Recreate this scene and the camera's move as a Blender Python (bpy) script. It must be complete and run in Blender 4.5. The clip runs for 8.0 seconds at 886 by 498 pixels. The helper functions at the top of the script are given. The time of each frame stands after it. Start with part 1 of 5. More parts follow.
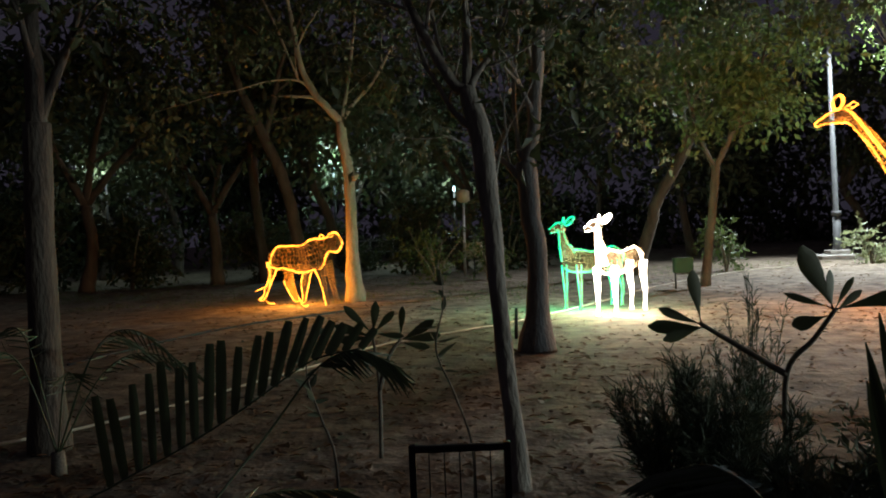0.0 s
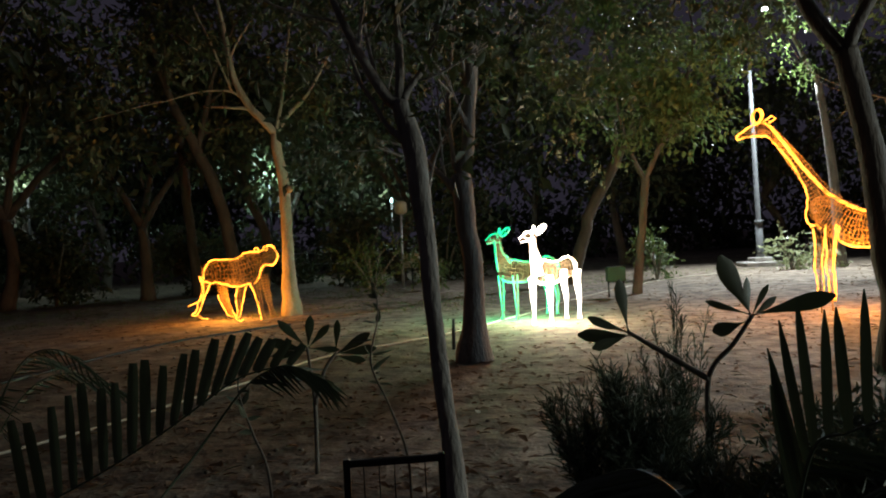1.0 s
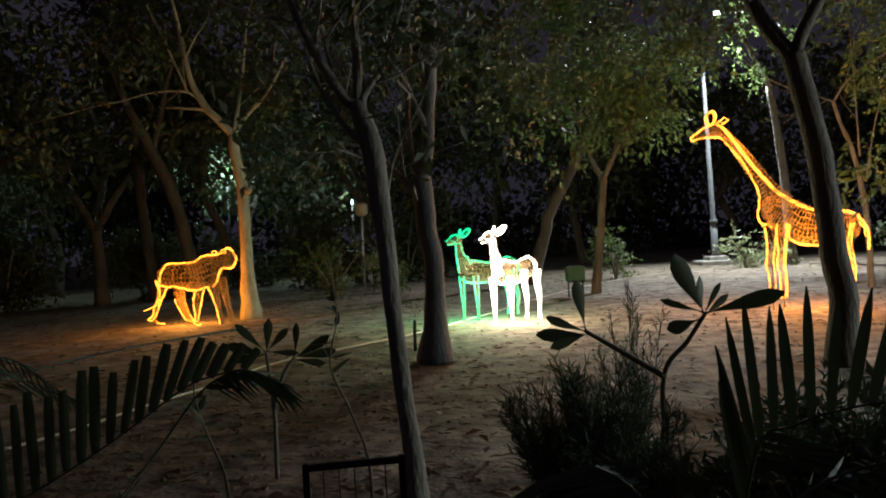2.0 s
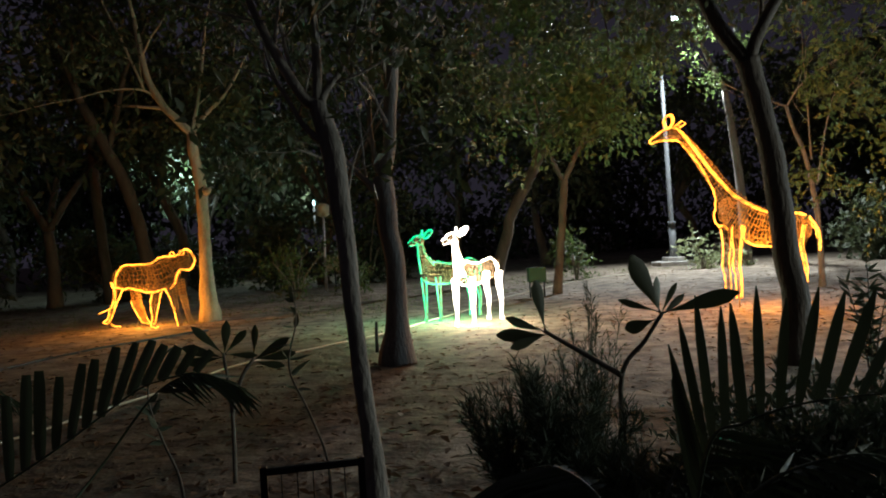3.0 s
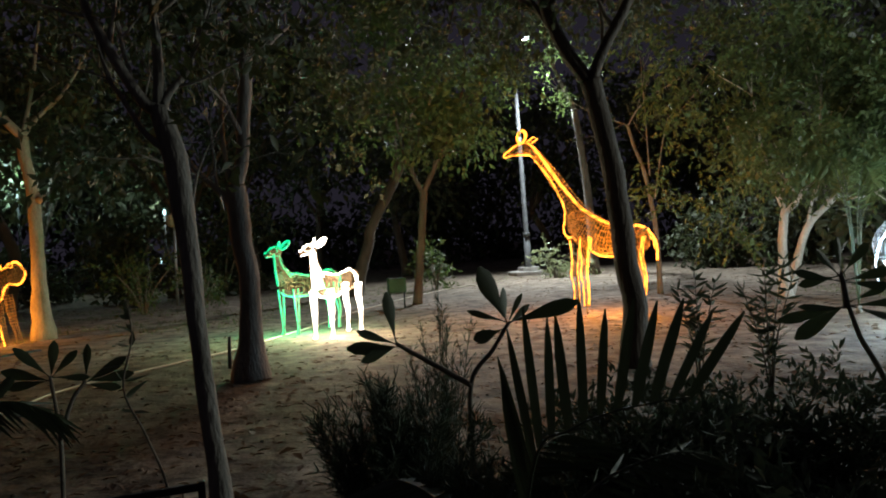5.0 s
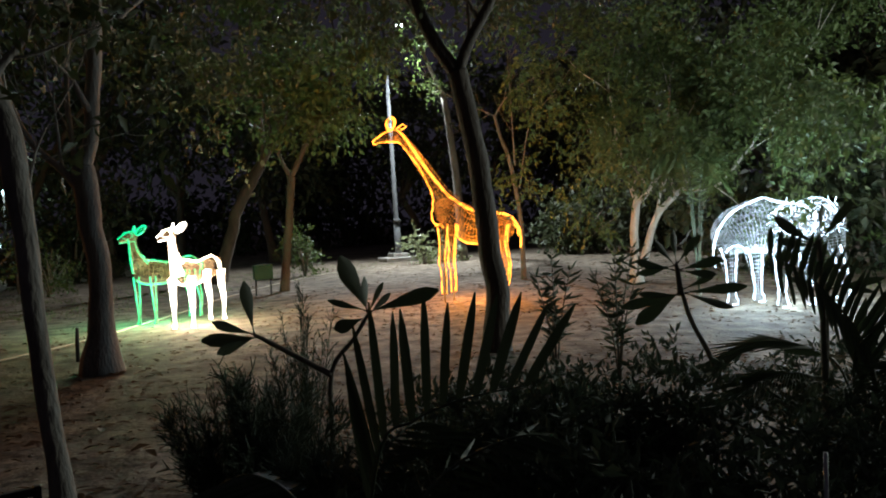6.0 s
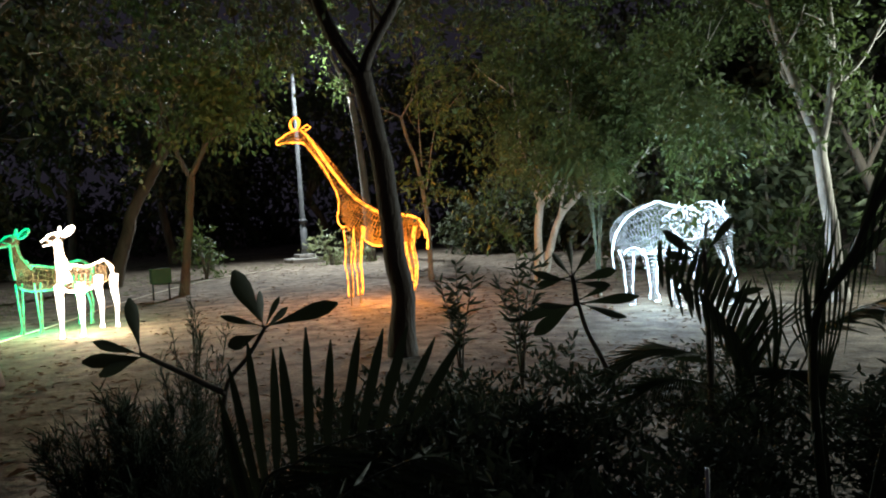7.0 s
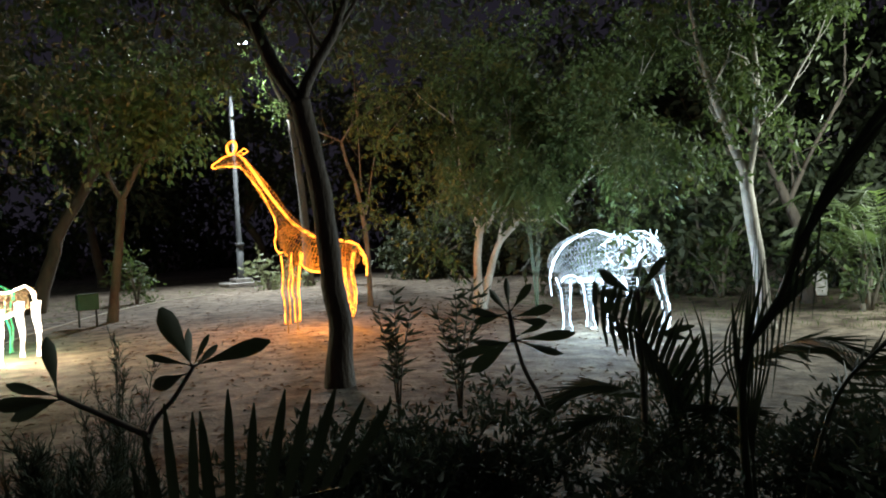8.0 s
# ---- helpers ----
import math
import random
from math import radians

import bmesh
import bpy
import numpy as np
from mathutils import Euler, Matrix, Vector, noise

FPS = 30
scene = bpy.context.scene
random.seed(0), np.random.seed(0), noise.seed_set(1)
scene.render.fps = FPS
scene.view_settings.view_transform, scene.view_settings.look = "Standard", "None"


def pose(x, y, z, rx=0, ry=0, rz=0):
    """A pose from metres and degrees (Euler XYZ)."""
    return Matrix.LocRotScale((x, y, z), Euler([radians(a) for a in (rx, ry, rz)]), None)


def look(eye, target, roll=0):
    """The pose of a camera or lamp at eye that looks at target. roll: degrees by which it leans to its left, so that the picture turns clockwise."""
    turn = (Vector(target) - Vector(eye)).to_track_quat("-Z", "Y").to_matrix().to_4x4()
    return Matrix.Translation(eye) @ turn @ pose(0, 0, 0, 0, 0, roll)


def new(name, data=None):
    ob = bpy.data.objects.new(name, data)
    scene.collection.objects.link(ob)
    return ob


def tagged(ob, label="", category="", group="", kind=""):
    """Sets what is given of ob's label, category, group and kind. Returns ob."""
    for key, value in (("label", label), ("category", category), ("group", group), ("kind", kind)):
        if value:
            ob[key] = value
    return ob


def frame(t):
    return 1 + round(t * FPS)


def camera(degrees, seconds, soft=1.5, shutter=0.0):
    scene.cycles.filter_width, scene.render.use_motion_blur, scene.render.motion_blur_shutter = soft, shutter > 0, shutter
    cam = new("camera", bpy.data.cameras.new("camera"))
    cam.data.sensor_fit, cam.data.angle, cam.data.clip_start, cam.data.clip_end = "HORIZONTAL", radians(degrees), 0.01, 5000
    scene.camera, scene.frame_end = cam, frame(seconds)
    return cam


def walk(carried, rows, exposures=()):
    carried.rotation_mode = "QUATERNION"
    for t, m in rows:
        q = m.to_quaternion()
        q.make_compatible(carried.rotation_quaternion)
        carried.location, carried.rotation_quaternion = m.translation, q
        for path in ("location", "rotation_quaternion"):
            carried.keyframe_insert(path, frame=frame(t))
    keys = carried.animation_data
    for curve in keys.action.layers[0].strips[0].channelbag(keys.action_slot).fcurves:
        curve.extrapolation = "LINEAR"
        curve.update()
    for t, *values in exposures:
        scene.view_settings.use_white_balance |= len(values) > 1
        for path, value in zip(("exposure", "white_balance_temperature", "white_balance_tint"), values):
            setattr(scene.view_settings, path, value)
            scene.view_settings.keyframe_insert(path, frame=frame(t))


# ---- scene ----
cam = camera(62.7, 8.0, soft=1.9)
PATH = [
    (0, look((-0.006, 0.028, 1.232), (-1.444, 9.923, 1.057), -2.34)),
    (0.5, look((0.009, 0.025, 1.237), (-0.986, 9.975, 1.157), -2.63)),
    (1, look((0.018, 0.009, 1.238), (-0.575, 9.991, 1.178), -2.91)),
    (1.5, look((0.024, 0.005, 1.239), (-0.280, 10.000, 1.174), -3.19)),
    (3, look((0.040, 0.013, 1.236), (0.486, 10.003, 1.151), -3.35)),
    (3.5, look((0.046, 0.010, 1.239), (0.823, 9.979, 1.188), -3.32)),
    (4, look((0.056, 0.025, 1.236), (1.223, 9.957, 1.172), -3.59)),
    (5.5, look((0.109, 0.026, 1.243), (3.224, 9.528, 1.126), -3.19)),
    (6, look((0.127, 0.004, 1.251), (4.102, 9.174, 0.907), -2.97)),
    (6.5, look((0.157, 0.014, 1.267), (4.727, 8.896, 0.776), -3.18)),
    (7, look((0.180, 0.018, 1.302), (5.262, 8.620, 0.877), -3.00)),
    (7.5, look((0.197, 0.029, 1.329), (5.680, 8.388, 1.092), -2.62)),
    (8, look((0.210, 0.036, 1.352), (5.996, 8.191, 1.207), -2.56)),
]
walk(cam, PATH, exposures=((0.0, 0.62), (1.5, 0.48), (3.5, 0.32), (5.5, 0.18), (8.0, 0.12)))

# ---- night sky, lamps and exposure ----
world = bpy.data.worlds.new("night_sky")
scene.world = world
world.use_nodes = True
wbg = world.node_tree.nodes["Background"]
wbg.inputs["Color"].default_value = (0.37, 0.33, 0.50, 1)
wbg.inputs["Strength"].default_value = 0.034


def lamp(name, place, power, colour, radius=0.15):
    d = bpy.data.lights.new(name, "POINT")
    d.energy, d.color, d.shadow_soft_size = power, colour, radius
    ob = new(name, d)
    ob.location = place
    return ob


ORANGE, WARM, GREEN, COLD = (1.0, 0.36, 0.045), (1.0, 0.80, 0.55), (0.05, 1.0, 0.45), (0.56, 0.82, 1.0)
lamp("cheetah_glow", (-4.82, 13.45, 0.5), 165, ORANGE, 0.35)
lamp("white_deer_glow", (1.0, 10.7, 0.6), 260, WARM, 0.3)
lamp("green_deer_glow", (0.42, 11.5, 0.5), 130, GREEN, 0.3)
lamp("giraffe_glow", (5.3, 10.6, 0.9), 250, ORANGE, 0.4)
lamp("giraffe_neck_glow", (4.35, 10.8, 2.3), 125, ORANGE, 0.3)
lamp("elephant_glow", (7.55, 6.7, 0.75), 320, COLD, 0.35)
street = bpy.data.lights.new("street_lamp_glow", "AREA")
street.energy, street.color, street.shape, street.size, street.size_y = 2000, (0.85, 0.95, 1.0), "RECTANGLE", 0.36, 0.22
street.spread = radians(130)
new("street_lamp_glow", street).matrix_basis = pose(9.09, 23.43, 8.13, -30, 0, 0)
# Weak unseen lamp, added behind the camera to brighten the near grey tree.
lamp("unseen_rear_glow", (-3.5, -7.0, 5.0), 3, (0.85, 0.9, 1.0), 0.4)
# First two far lamps are added to brighten leaf patches; no lamp shows there.
lamp("far_lamp_glow", (-9.0, 30.0, 4.6), 380, (0.68, 1.0, 0.95), 0.3)
lamp("far_lamp_glow", (-17.0, 26.0, 4.2), 90, (0.82, 1.0, 0.92), 0.3)
lamp("far_lamp_glow", (-4.02, 31.40, 3.39), 130, (0.8, 1.0, 0.95), 0.3)
# Unseen lamp, added off the right edge to brighten the whitish tree and palms.
lamp("unseen_right_glow", (10.9, 3.4, 2.5), 850, (0.9, 1.0, 0.92), 0.3)


# ---- materials ----
def nodes_of(name):
    m = bpy.data.materials.new(name)
    m.use_nodes = True
    nt = m.node_tree
    return m, nt, nt.nodes["Principled BSDF"]


def surface(name, dark, light, rough=0.8, scale=6.0, fine=60.0, bump=0.3, metal=0.0, sss=0.0, stretch=(1, 1, 1), random_hue=False):
    m, nt, b = nodes_of(name)
    n, l = nt.nodes, nt.links
    tc, mp = n.new("ShaderNodeTexCoord"), n.new("ShaderNodeMapping")
    mp.inputs["Scale"].default_value = stretch
    l.new(tc.outputs["Object"], mp.inputs["Vector"])
    big, small = n.new("ShaderNodeTexNoise"), n.new("ShaderNodeTexNoise")
    for tex, s in ((big, scale), (small, fine)):
        tex.inputs["Scale"].default_value, tex.inputs["Detail"].default_value = s, 6
        l.new(mp.outputs["Vector"], tex.inputs["Vector"])
    mix = n.new("ShaderNodeMath")
    mix.operation = "MULTIPLY_ADD"
    mix.inputs[1].default_value = 0.45
    l.new(small.outputs["Fac"], mix.inputs[0])
    l.new(big.outputs["Fac"], mix.inputs[2])
    if random_hue:
        geo = n.new("ShaderNodeNewGeometry")
        add = n.new("ShaderNodeMath")
        add.operation = "MULTIPLY_ADD"
        add.inputs[1].default_value = 0.5
        l.new(geo.outputs["Random Per Island"], add.inputs[0])
        l.new(mix.outputs[0], add.inputs[2])
        mix = add
    ramp = n.new("ShaderNodeValToRGB")
    ramp.color_ramp.elements[0].position, ramp.color_ramp.elements[1].position = (0.45, 1.0) if not random_hue else (0.5, 1.4)
    ramp.color_ramp.elements[0].color, ramp.color_ramp.elements[1].color = (*dark, 1), (*light, 1)
    l.new(mix.outputs[0], ramp.inputs["Fac"])
    l.new(ramp.outputs["Color"], b.inputs["Base Color"])
    b.inputs["Roughness"].default_value, b.inputs["Metallic"].default_value = rough, metal
    if bump:
        bp = n.new("ShaderNodeBump")
        bp.inputs["Strength"].default_value, bp.inputs["Distance"].default_value = bump, 0.02
        l.new(small.outputs["Fac"], bp.inputs["Height"])
        l.new(bp.outputs["Normal"], b.inputs["Normal"])
    return m


def leaf_material(name, dark, light, rough=0.45, thin=0.3):
    m = surface(name, dark, light, rough, 3.0, 40.0, 0.15, random_hue=True)
    nt = m.node_tree
    b, out = nt.nodes["Principled BSDF"], nt.nodes["Material Output"]
    tr, ad = nt.nodes.new("ShaderNodeBsdfTranslucent"), nt.nodes.new("ShaderNodeMixShader")
    ad.inputs["Fac"].default_value = thin
    tr.inputs["Color"].default_value = (*[min(1, c * 1.6) for c in light], 1)
    nt.links.new(b.outputs["BSDF"], ad.inputs[1])
    nt.links.new(tr.outputs["BSDF"], ad.inputs[2])
    nt.links.new(ad.outputs["Shader"], out.inputs["Surface"])
    return m


def glowing(name, colour, strength, beads=False):
    m, nt, b = nodes_of(name)
    b.inputs["Base Color"].default_value = (*[0.04 + 0.08 * c for c in colour], 1)
    b.inputs["Roughness"].default_value = 0.3
    b.inputs["Emission Color"].default_value = (*colour, 1)
    b.inputs["Emission Strength"].default_value = strength
    if beads:
        n, l = nt.nodes, nt.links
        tc, tex, ramp = n.new("ShaderNodeTexCoord"), n.new("ShaderNodeTexNoise"), n.new("ShaderNodeMapRange")
        tex.inputs["Scale"].default_value, tex.inputs["Detail"].default_value = 9.0, 3
        ramp.inputs["From Min"].default_value, ramp.inputs["From Max"].default_value = 0.32, 0.66
        ramp.inputs["To Min"].default_value, ramp.inputs["To Max"].default_value = 0.3 * strength, 1.6 * strength
        l.new(tc.outputs["Object"], tex.inputs["Vector"])
        l.new(tex.outputs["Fac"], ramp.inputs["Value"])
        l.new(ramp.outputs["Result"], b.inputs["Emission Strength"])
    return m


def ground_material():
    m, nt, b = nodes_of("dry_sandy_soil")
    n, l = nt.nodes, nt.links
    tc = n.new("ShaderNodeTexCoord")
    tex = {}
    for key, s, d in (("patch", 0.35, 5), ("clod", 3.4, 10), ("grain", 38.0, 6), ("stone", 11.0, 2)):
        t = n.new("ShaderNodeTexNoise")
        t.inputs["Scale"].default_value, t.inputs["Detail"].default_value = s, d
        l.new(tc.outputs["Object"], t.inputs["Vector"])
        tex[key] = t
    r1 = n.new("ShaderNodeValToRGB")
    r1.color_ramp.elements[0].position, r1.color_ramp.elements[1].position = 0.36, 0.66
    r1.color_ramp.elements[0].color, r1.color_ramp.elements[1].color = (0.10, 0.07, 0.045, 1), (0.37, 0.30, 0.225, 1)
    l.new(tex["clod"].outputs["Fac"], r1.inputs["Fac"])
    r2 = n.new("ShaderNodeValToRGB")
    r2.color_ramp.elements[0].position, r2.color_ramp.elements[1].position = 0.35, 0.7
    r2.color_ramp.elements[0].color, r2.color_ramp.elements[1].color = (0.55, 0.55, 0.55, 1), (1.0, 1.0, 1.0, 1)
    l.new(tex["grain"].outputs["Fac"], r2.inputs["Fac"])
    mx = n.new("ShaderNodeMix")
    mx.data_type, mx.blend_type = "RGBA", "MULTIPLY"
    mx.inputs["Factor"].default_value = 1.0
    l.new(r1.outputs["Color"], mx.inputs["A"])
    l.new(r2.outputs["Color"], mx.inputs["B"])
    r3 = n.new("ShaderNodeValToRGB")
    r3.color_ramp.elements[0].position, r3.color_ramp.elements[1].position = 0.4, 0.62
    r3.color_ramp.elements[0].color, r3.color_ramp.elements[1].color = (0.62, 0.60, 0.56, 1), (1.0, 1.0, 1.0, 1)
    l.new(tex["patch"].outputs["Fac"], r3.inputs["Fac"])
    my = n.new("ShaderNodeMix")
    my.data_type, my.blend_type = "RGBA", "MULTIPLY"
    my.inputs["Factor"].default_value = 1.0
    l.new(mx.outputs["Result"], my.inputs["A"])
    l.new(r3.outputs["Color"], my.inputs["B"])
    l.new(my.outputs["Result"], b.inputs["Base Color"])
    b.inputs["Roughness"].default_value = 0.95
    add = n.new("ShaderNodeMath")
    add.operation = "MULTIPLY_ADD"
    add.inputs[1].default_value = 2.5
    l.new(tex["clod"].outputs["Fac"], add.inputs[0])
    l.new(tex["stone"].outputs["Fac"], add.inputs[2])
    bp = n.new("ShaderNodeBump")
    bp.inputs["Strength"].default_value, bp.inputs["Distance"].default_value = 0.7, 0.025
    l.new(add.outputs[0], bp.inputs["Height"])
    bp2 = n.new("ShaderNodeBump")
    bp2.inputs["Strength"].default_value, bp2.inputs["Distance"].default_value = 0.5, 0.012
    l.new(tex["grain"].outputs["Fac"], bp2.inputs["Height"])
    l.new(bp.outputs["Normal"], bp2.inputs["Normal"])
    l.new(bp2.outputs["Normal"], b.inputs["Normal"])
    return m


SOIL = ground_material()
BARK_PALE = surface("pale_smooth_bark", (0.16, 0.12, 0.085), (0.40, 0.33, 0.26), 0.85, 5, 40, 0.7, stretch=(1, 1, 0.35))
BARK_GREY = surface("grey_bark", (0.10, 0.09, 0.075), (0.27, 0.25, 0.22), 0.9, 6, 45, 0.8, stretch=(1, 1, 0.3))
BARK_DARK = surface("dark_bark", (0.035, 0.028, 0.022), (0.11, 0.09, 0.07), 0.92, 6, 40, 0.9, stretch=(1, 1, 0.3))
BARK_WHITE = surface("whitish_bark", (0.26, 0.24, 0.20), (0.55, 0.52, 0.46), 0.85, 5, 40, 0.6, stretch=(1, 1, 0.4))
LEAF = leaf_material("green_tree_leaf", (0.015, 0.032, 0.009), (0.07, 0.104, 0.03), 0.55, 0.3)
# Shaded copy of the tree leaf: the night's shade is put into its colour.
LEAF_SHADED = leaf_material("shaded_tree_leaf", (0.014, 0.021, 0.010), (0.042, 0.055, 0.024), 0.65, 0.2)
# Paler shrub leaf: light from the lamp post is put into its colour.
LEAF_LAMPLIT = leaf_material("lamplit_shrub_leaf", (0.08, 0.11, 0.045), (0.22, 0.25, 0.13))
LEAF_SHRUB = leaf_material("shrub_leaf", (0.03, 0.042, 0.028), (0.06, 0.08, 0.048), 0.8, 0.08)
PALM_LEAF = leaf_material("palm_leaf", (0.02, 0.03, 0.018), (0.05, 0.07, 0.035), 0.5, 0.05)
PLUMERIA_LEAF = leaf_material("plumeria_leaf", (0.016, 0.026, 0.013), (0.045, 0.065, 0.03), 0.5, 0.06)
STEM = surface("greyish_stem", (0.09, 0.08, 0.06), (0.2, 0.18, 0.14), 0.8, 8, 60, 0.4)
DRY_LEAF = leaf_material("dry_fallen_leaf", (0.025, 0.015, 0.01), (0.10, 0.06, 0.033), 0.85)
GRASS = leaf_material("grass_blade", (0.03, 0.06, 0.015), (0.10, 0.15, 0.04), 0.6)
GALVANISED = surface("galvanised_steel", (0.32, 0.33, 0.34), (0.55, 0.56, 0.56), 0.45, 8, 70, 0.1, 0.7)
POLE_PAINT = surface("grey_pole_paint", (0.07, 0.075, 0.08), (0.13, 0.135, 0.14), 0.6, 6, 60, 0.1)
CONCRETE = surface("weathered_concrete", (0.22, 0.21, 0.19), (0.42, 0.40, 0.37), 0.9, 4, 50, 0.4)
PAINT_GREEN = surface("dull_green_paint", (0.012, 0.035, 0.02), (0.028, 0.06, 0.034), 0.9, 5, 60, 0.1)
PAINT_CREAM = surface("cream_painted_metal", (0.30, 0.27, 0.20), (0.45, 0.42, 0.33), 0.55, 5, 60, 0.1)
BLACK_METAL = surface("black_metal", (0.012, 0.012, 0.013), (0.035, 0.035, 0.036), 0.5, 6, 60, 0.1, 0.4)
HOSE = surface("pale_plastic_pipe", (0.32, 0.30, 0.22), (0.5, 0.47, 0.36), 0.6, 8, 60, 0.05)
STONE = surface("pale_stone", (0.2, 0.19, 0.17), (0.5, 0.48, 0.44), 0.9, 9, 60, 0.5)
WIRE_GOLD = surface("gold_wire", (0.26, 0.155, 0.05), (0.42, 0.27, 0.1), 0.45, 20, 90, 0.0, 0.3)
WIRE_PALE = surface("pale_wire", (0.22, 0.22, 0.22), (0.36, 0.36, 0.36), 0.5, 20, 90, 0.0, 0.3)
WIRE_AMBER = surface("amber_wire", (0.2, 0.13, 0.07), (0.32, 0.21, 0.12), 0.5, 20, 90, 0.0, 0.3)
WIRE_COPPER = surface("copper_wire", (0.18, 0.11, 0.035), (0.32, 0.2, 0.08), 0.5, 20, 90, 0.0, 0.3)
WIRE_DIM = surface("dull_gold_wire", (0.10, 0.06, 0.02), (0.18, 0.12, 0.05), 0.5, 20, 90, 0.0, 0.3)
ROPE_ORANGE = glowing("orange_rope_light", (1.0, 0.30, 0.025), 4.0, True)
ROPE_WHITE = glowing("warm_white_rope_light", (1.0, 0.86, 0.70), 9.0, True)
ROPE_GREEN = glowing("green_rope_light", (0.0, 0.80, 0.27), 1.35, True)
ROPE_BLUE = glowing("cold_white_rope_light", (0.62, 0.83, 1.0), 4.5, True)
LED = glowing("lit_led_panel", (0.80, 0.91, 1.0), 9.0)
FAR_GLOW = glowing("lit_far_lamp", (0.55, 0.95, 1.0), 2.0)


# ---- mesh helpers ----
def mesh_of(name, verts, faces, mats, slots=None, smooth=True):
    me = bpy.data.meshes.new(name)
    me.from_pydata([tuple(v) for v in verts], [], faces)
    for m in mats:
        me.materials.append(m)
    if slots is not None:
        me.polygons.foreach_set("material_index", slots)
    if smooth:
        me.polygons.foreach_set("use_smooth", [True] * len(me.polygons))
    me.update()
    return me


class Shape:
    """Collects tubes, blades and boxes of one mesh."""

    def __init__(self):
        self.v, self.f, self.s = [], [], []

    def tube(self, pts, radii, seg=8, slot=0, closed=False, cap=True):
        pts = [Vector(p) for p in pts]
        if not hasattr(radii, "__len__"):
            radii = [radii] * len(pts)
        n, base = len(pts), len(self.v)
        up = Vector((0.13, 0.31, 0.94))
        for i, p in enumerate(pts):
            if closed:
                t = pts[(i + 1) % n] - pts[i - 1]
            else:
                t = pts[min(i + 1, n - 1)] - pts[max(i - 1, 0)]
            t.normalize()
            if abs(t.dot(up)) > 0.97:
                up = Vector((0.9, 0.3, 0.1))
            a = (up - t * up.dot(t)).normalized()
            b = t.cross(a)
            up = a
            for k in range(seg):
                w = 2 * math.pi * k / seg
                self.v.append(p + (a * math.cos(w) + b * math.sin(w)) * radii[i])
        for i in range(n if closed else n - 1):
            j = (i + 1) % n
            for k in range(seg):
                m = (k + 1) % seg
                self.f.append((base + i * seg + k, base + i * seg + m, base + j * seg + m, base + j * seg + k))
                self.s.append(slot)
        if cap and not closed:
            self.f.append(tuple(base + k for k in reversed(range(seg))))
            self.f.append(tuple(base + (n - 1) * seg + k for k in range(seg)))
            self.s += [slot, slot]

    def blade(self, base, along, side, length, width, bend=0.0, slot=0, steps=3, shape=(0.35, 1.0, 0.75, 0.0), fold=0.15):
        """A leaf blade: a folded strip that widens and ends in a tip."""
        along, side = along.normalized(), side.normalized()
        nrm = along.cross(side).normalized()
        at = len(self.v)
        for i in range(steps + 1):
            u = i / steps
            c = base + along * (length * u) + Vector((0, 0, -bend * length * u * u))
            w = shape[min(len(shape) - 1, round(u * (len(shape) - 1)))] * width / 2
            self.v += [c - side * w + nrm * (fold * w), c, c + side * w + nrm * (fold * w)]
        for i in range(steps):
            a = at + 3 * i
            self.f += [(a, a + 1, a + 4, a + 3), (a + 1, a + 2, a + 5, a + 4)]
            self.s += [slot, slot]

    def box(self, lo, hi, slot=0, bevel=0.0):
        at = len(self.v)
        x0, y0, z0 = lo
        x1, y1, z1 = hi
        for z, e in ((z0, 0), (z0 + bevel, 1), (z1 - bevel, 1), (z1, 0)) if bevel else ((z0, 1), (z1, 1)):
            k = 0 if e else bevel
            self.v += [Vector((x0 + k, y0 + k, z)), Vector((x1 - k, y0 + k, z)), Vector((x1 - k, y1 - k, z)), Vector((x0 + k, y1 - k, z))]
        rows = (len(self.v) - at) // 4
        for r in range(rows - 1):
            a = at + 4 * r
            for k in range(4):
                self.f.append((a + k, a + (k + 1) % 4, a + 4 + (k + 1) % 4, a + 4 + k))
        self.f += [(at + 3, at + 2, at + 1, at), tuple(at + 4 * (rows - 1) + k for k in range(4))]
        self.s += [slot] * (4 * (rows - 1) + 2)

    def mesh(self, name, *mats, smooth=True):
        return mesh_of(name, self.v, self.f, mats, self.s, smooth)


def part(name, shape, material, parent, label="", smooth=True):
    ob = new(name, shape.mesh(name, material, smooth=smooth))
    ob.parent = parent
    if label:
        tagged(ob, label)
    return ob


def empty(name, place=(0, 0, 0), turn=0.0):
    ob = new(name)
    ob.matrix_basis = pose(*place, 0, 0, turn)
    ob.empty_display_size = 0.2
    return ob


def curve_through(pts, steps=6):
    """A smooth line through points of any width, as tuples."""
    p = [np.array(q, float) for q in pts]
    p = [2 * p[0] - p[1]] + p + [2 * p[-1] - p[-2]]
    out = []
    for i in range(1, len(p) - 2):
        for k in range(steps):
            u = k / steps
            a, b, c, d = p[i - 1], p[i], p[i + 1], p[i + 2]
            out.append(0.5 * (2 * b + (c - a) * u + (2 * a - 5 * b + 4 * c - d) * u * u + (3 * b - a - 3 * c + d) * u ** 3))
    out.append(p[-2])
    return out


rng = random.Random(7)


def rand_dir(r=rng):
    while True:
        v = Vector((r.uniform(-1, 1), r.uniform(-1, 1), r.uniform(-1, 1)))
        if 0.05 < v.length < 1:
            return v.normalized()


# ---- ground ----
def ground_height(x, y):
    d = math.hypot(x, y)
    h = 0.035 * noise.noise(Vector((x * 0.35, y * 0.35, 0))) + 0.012 * noise.noise(Vector((x * 1.7, y * 1.7, 3)))
    return h if d < 60 else h * 60 / d


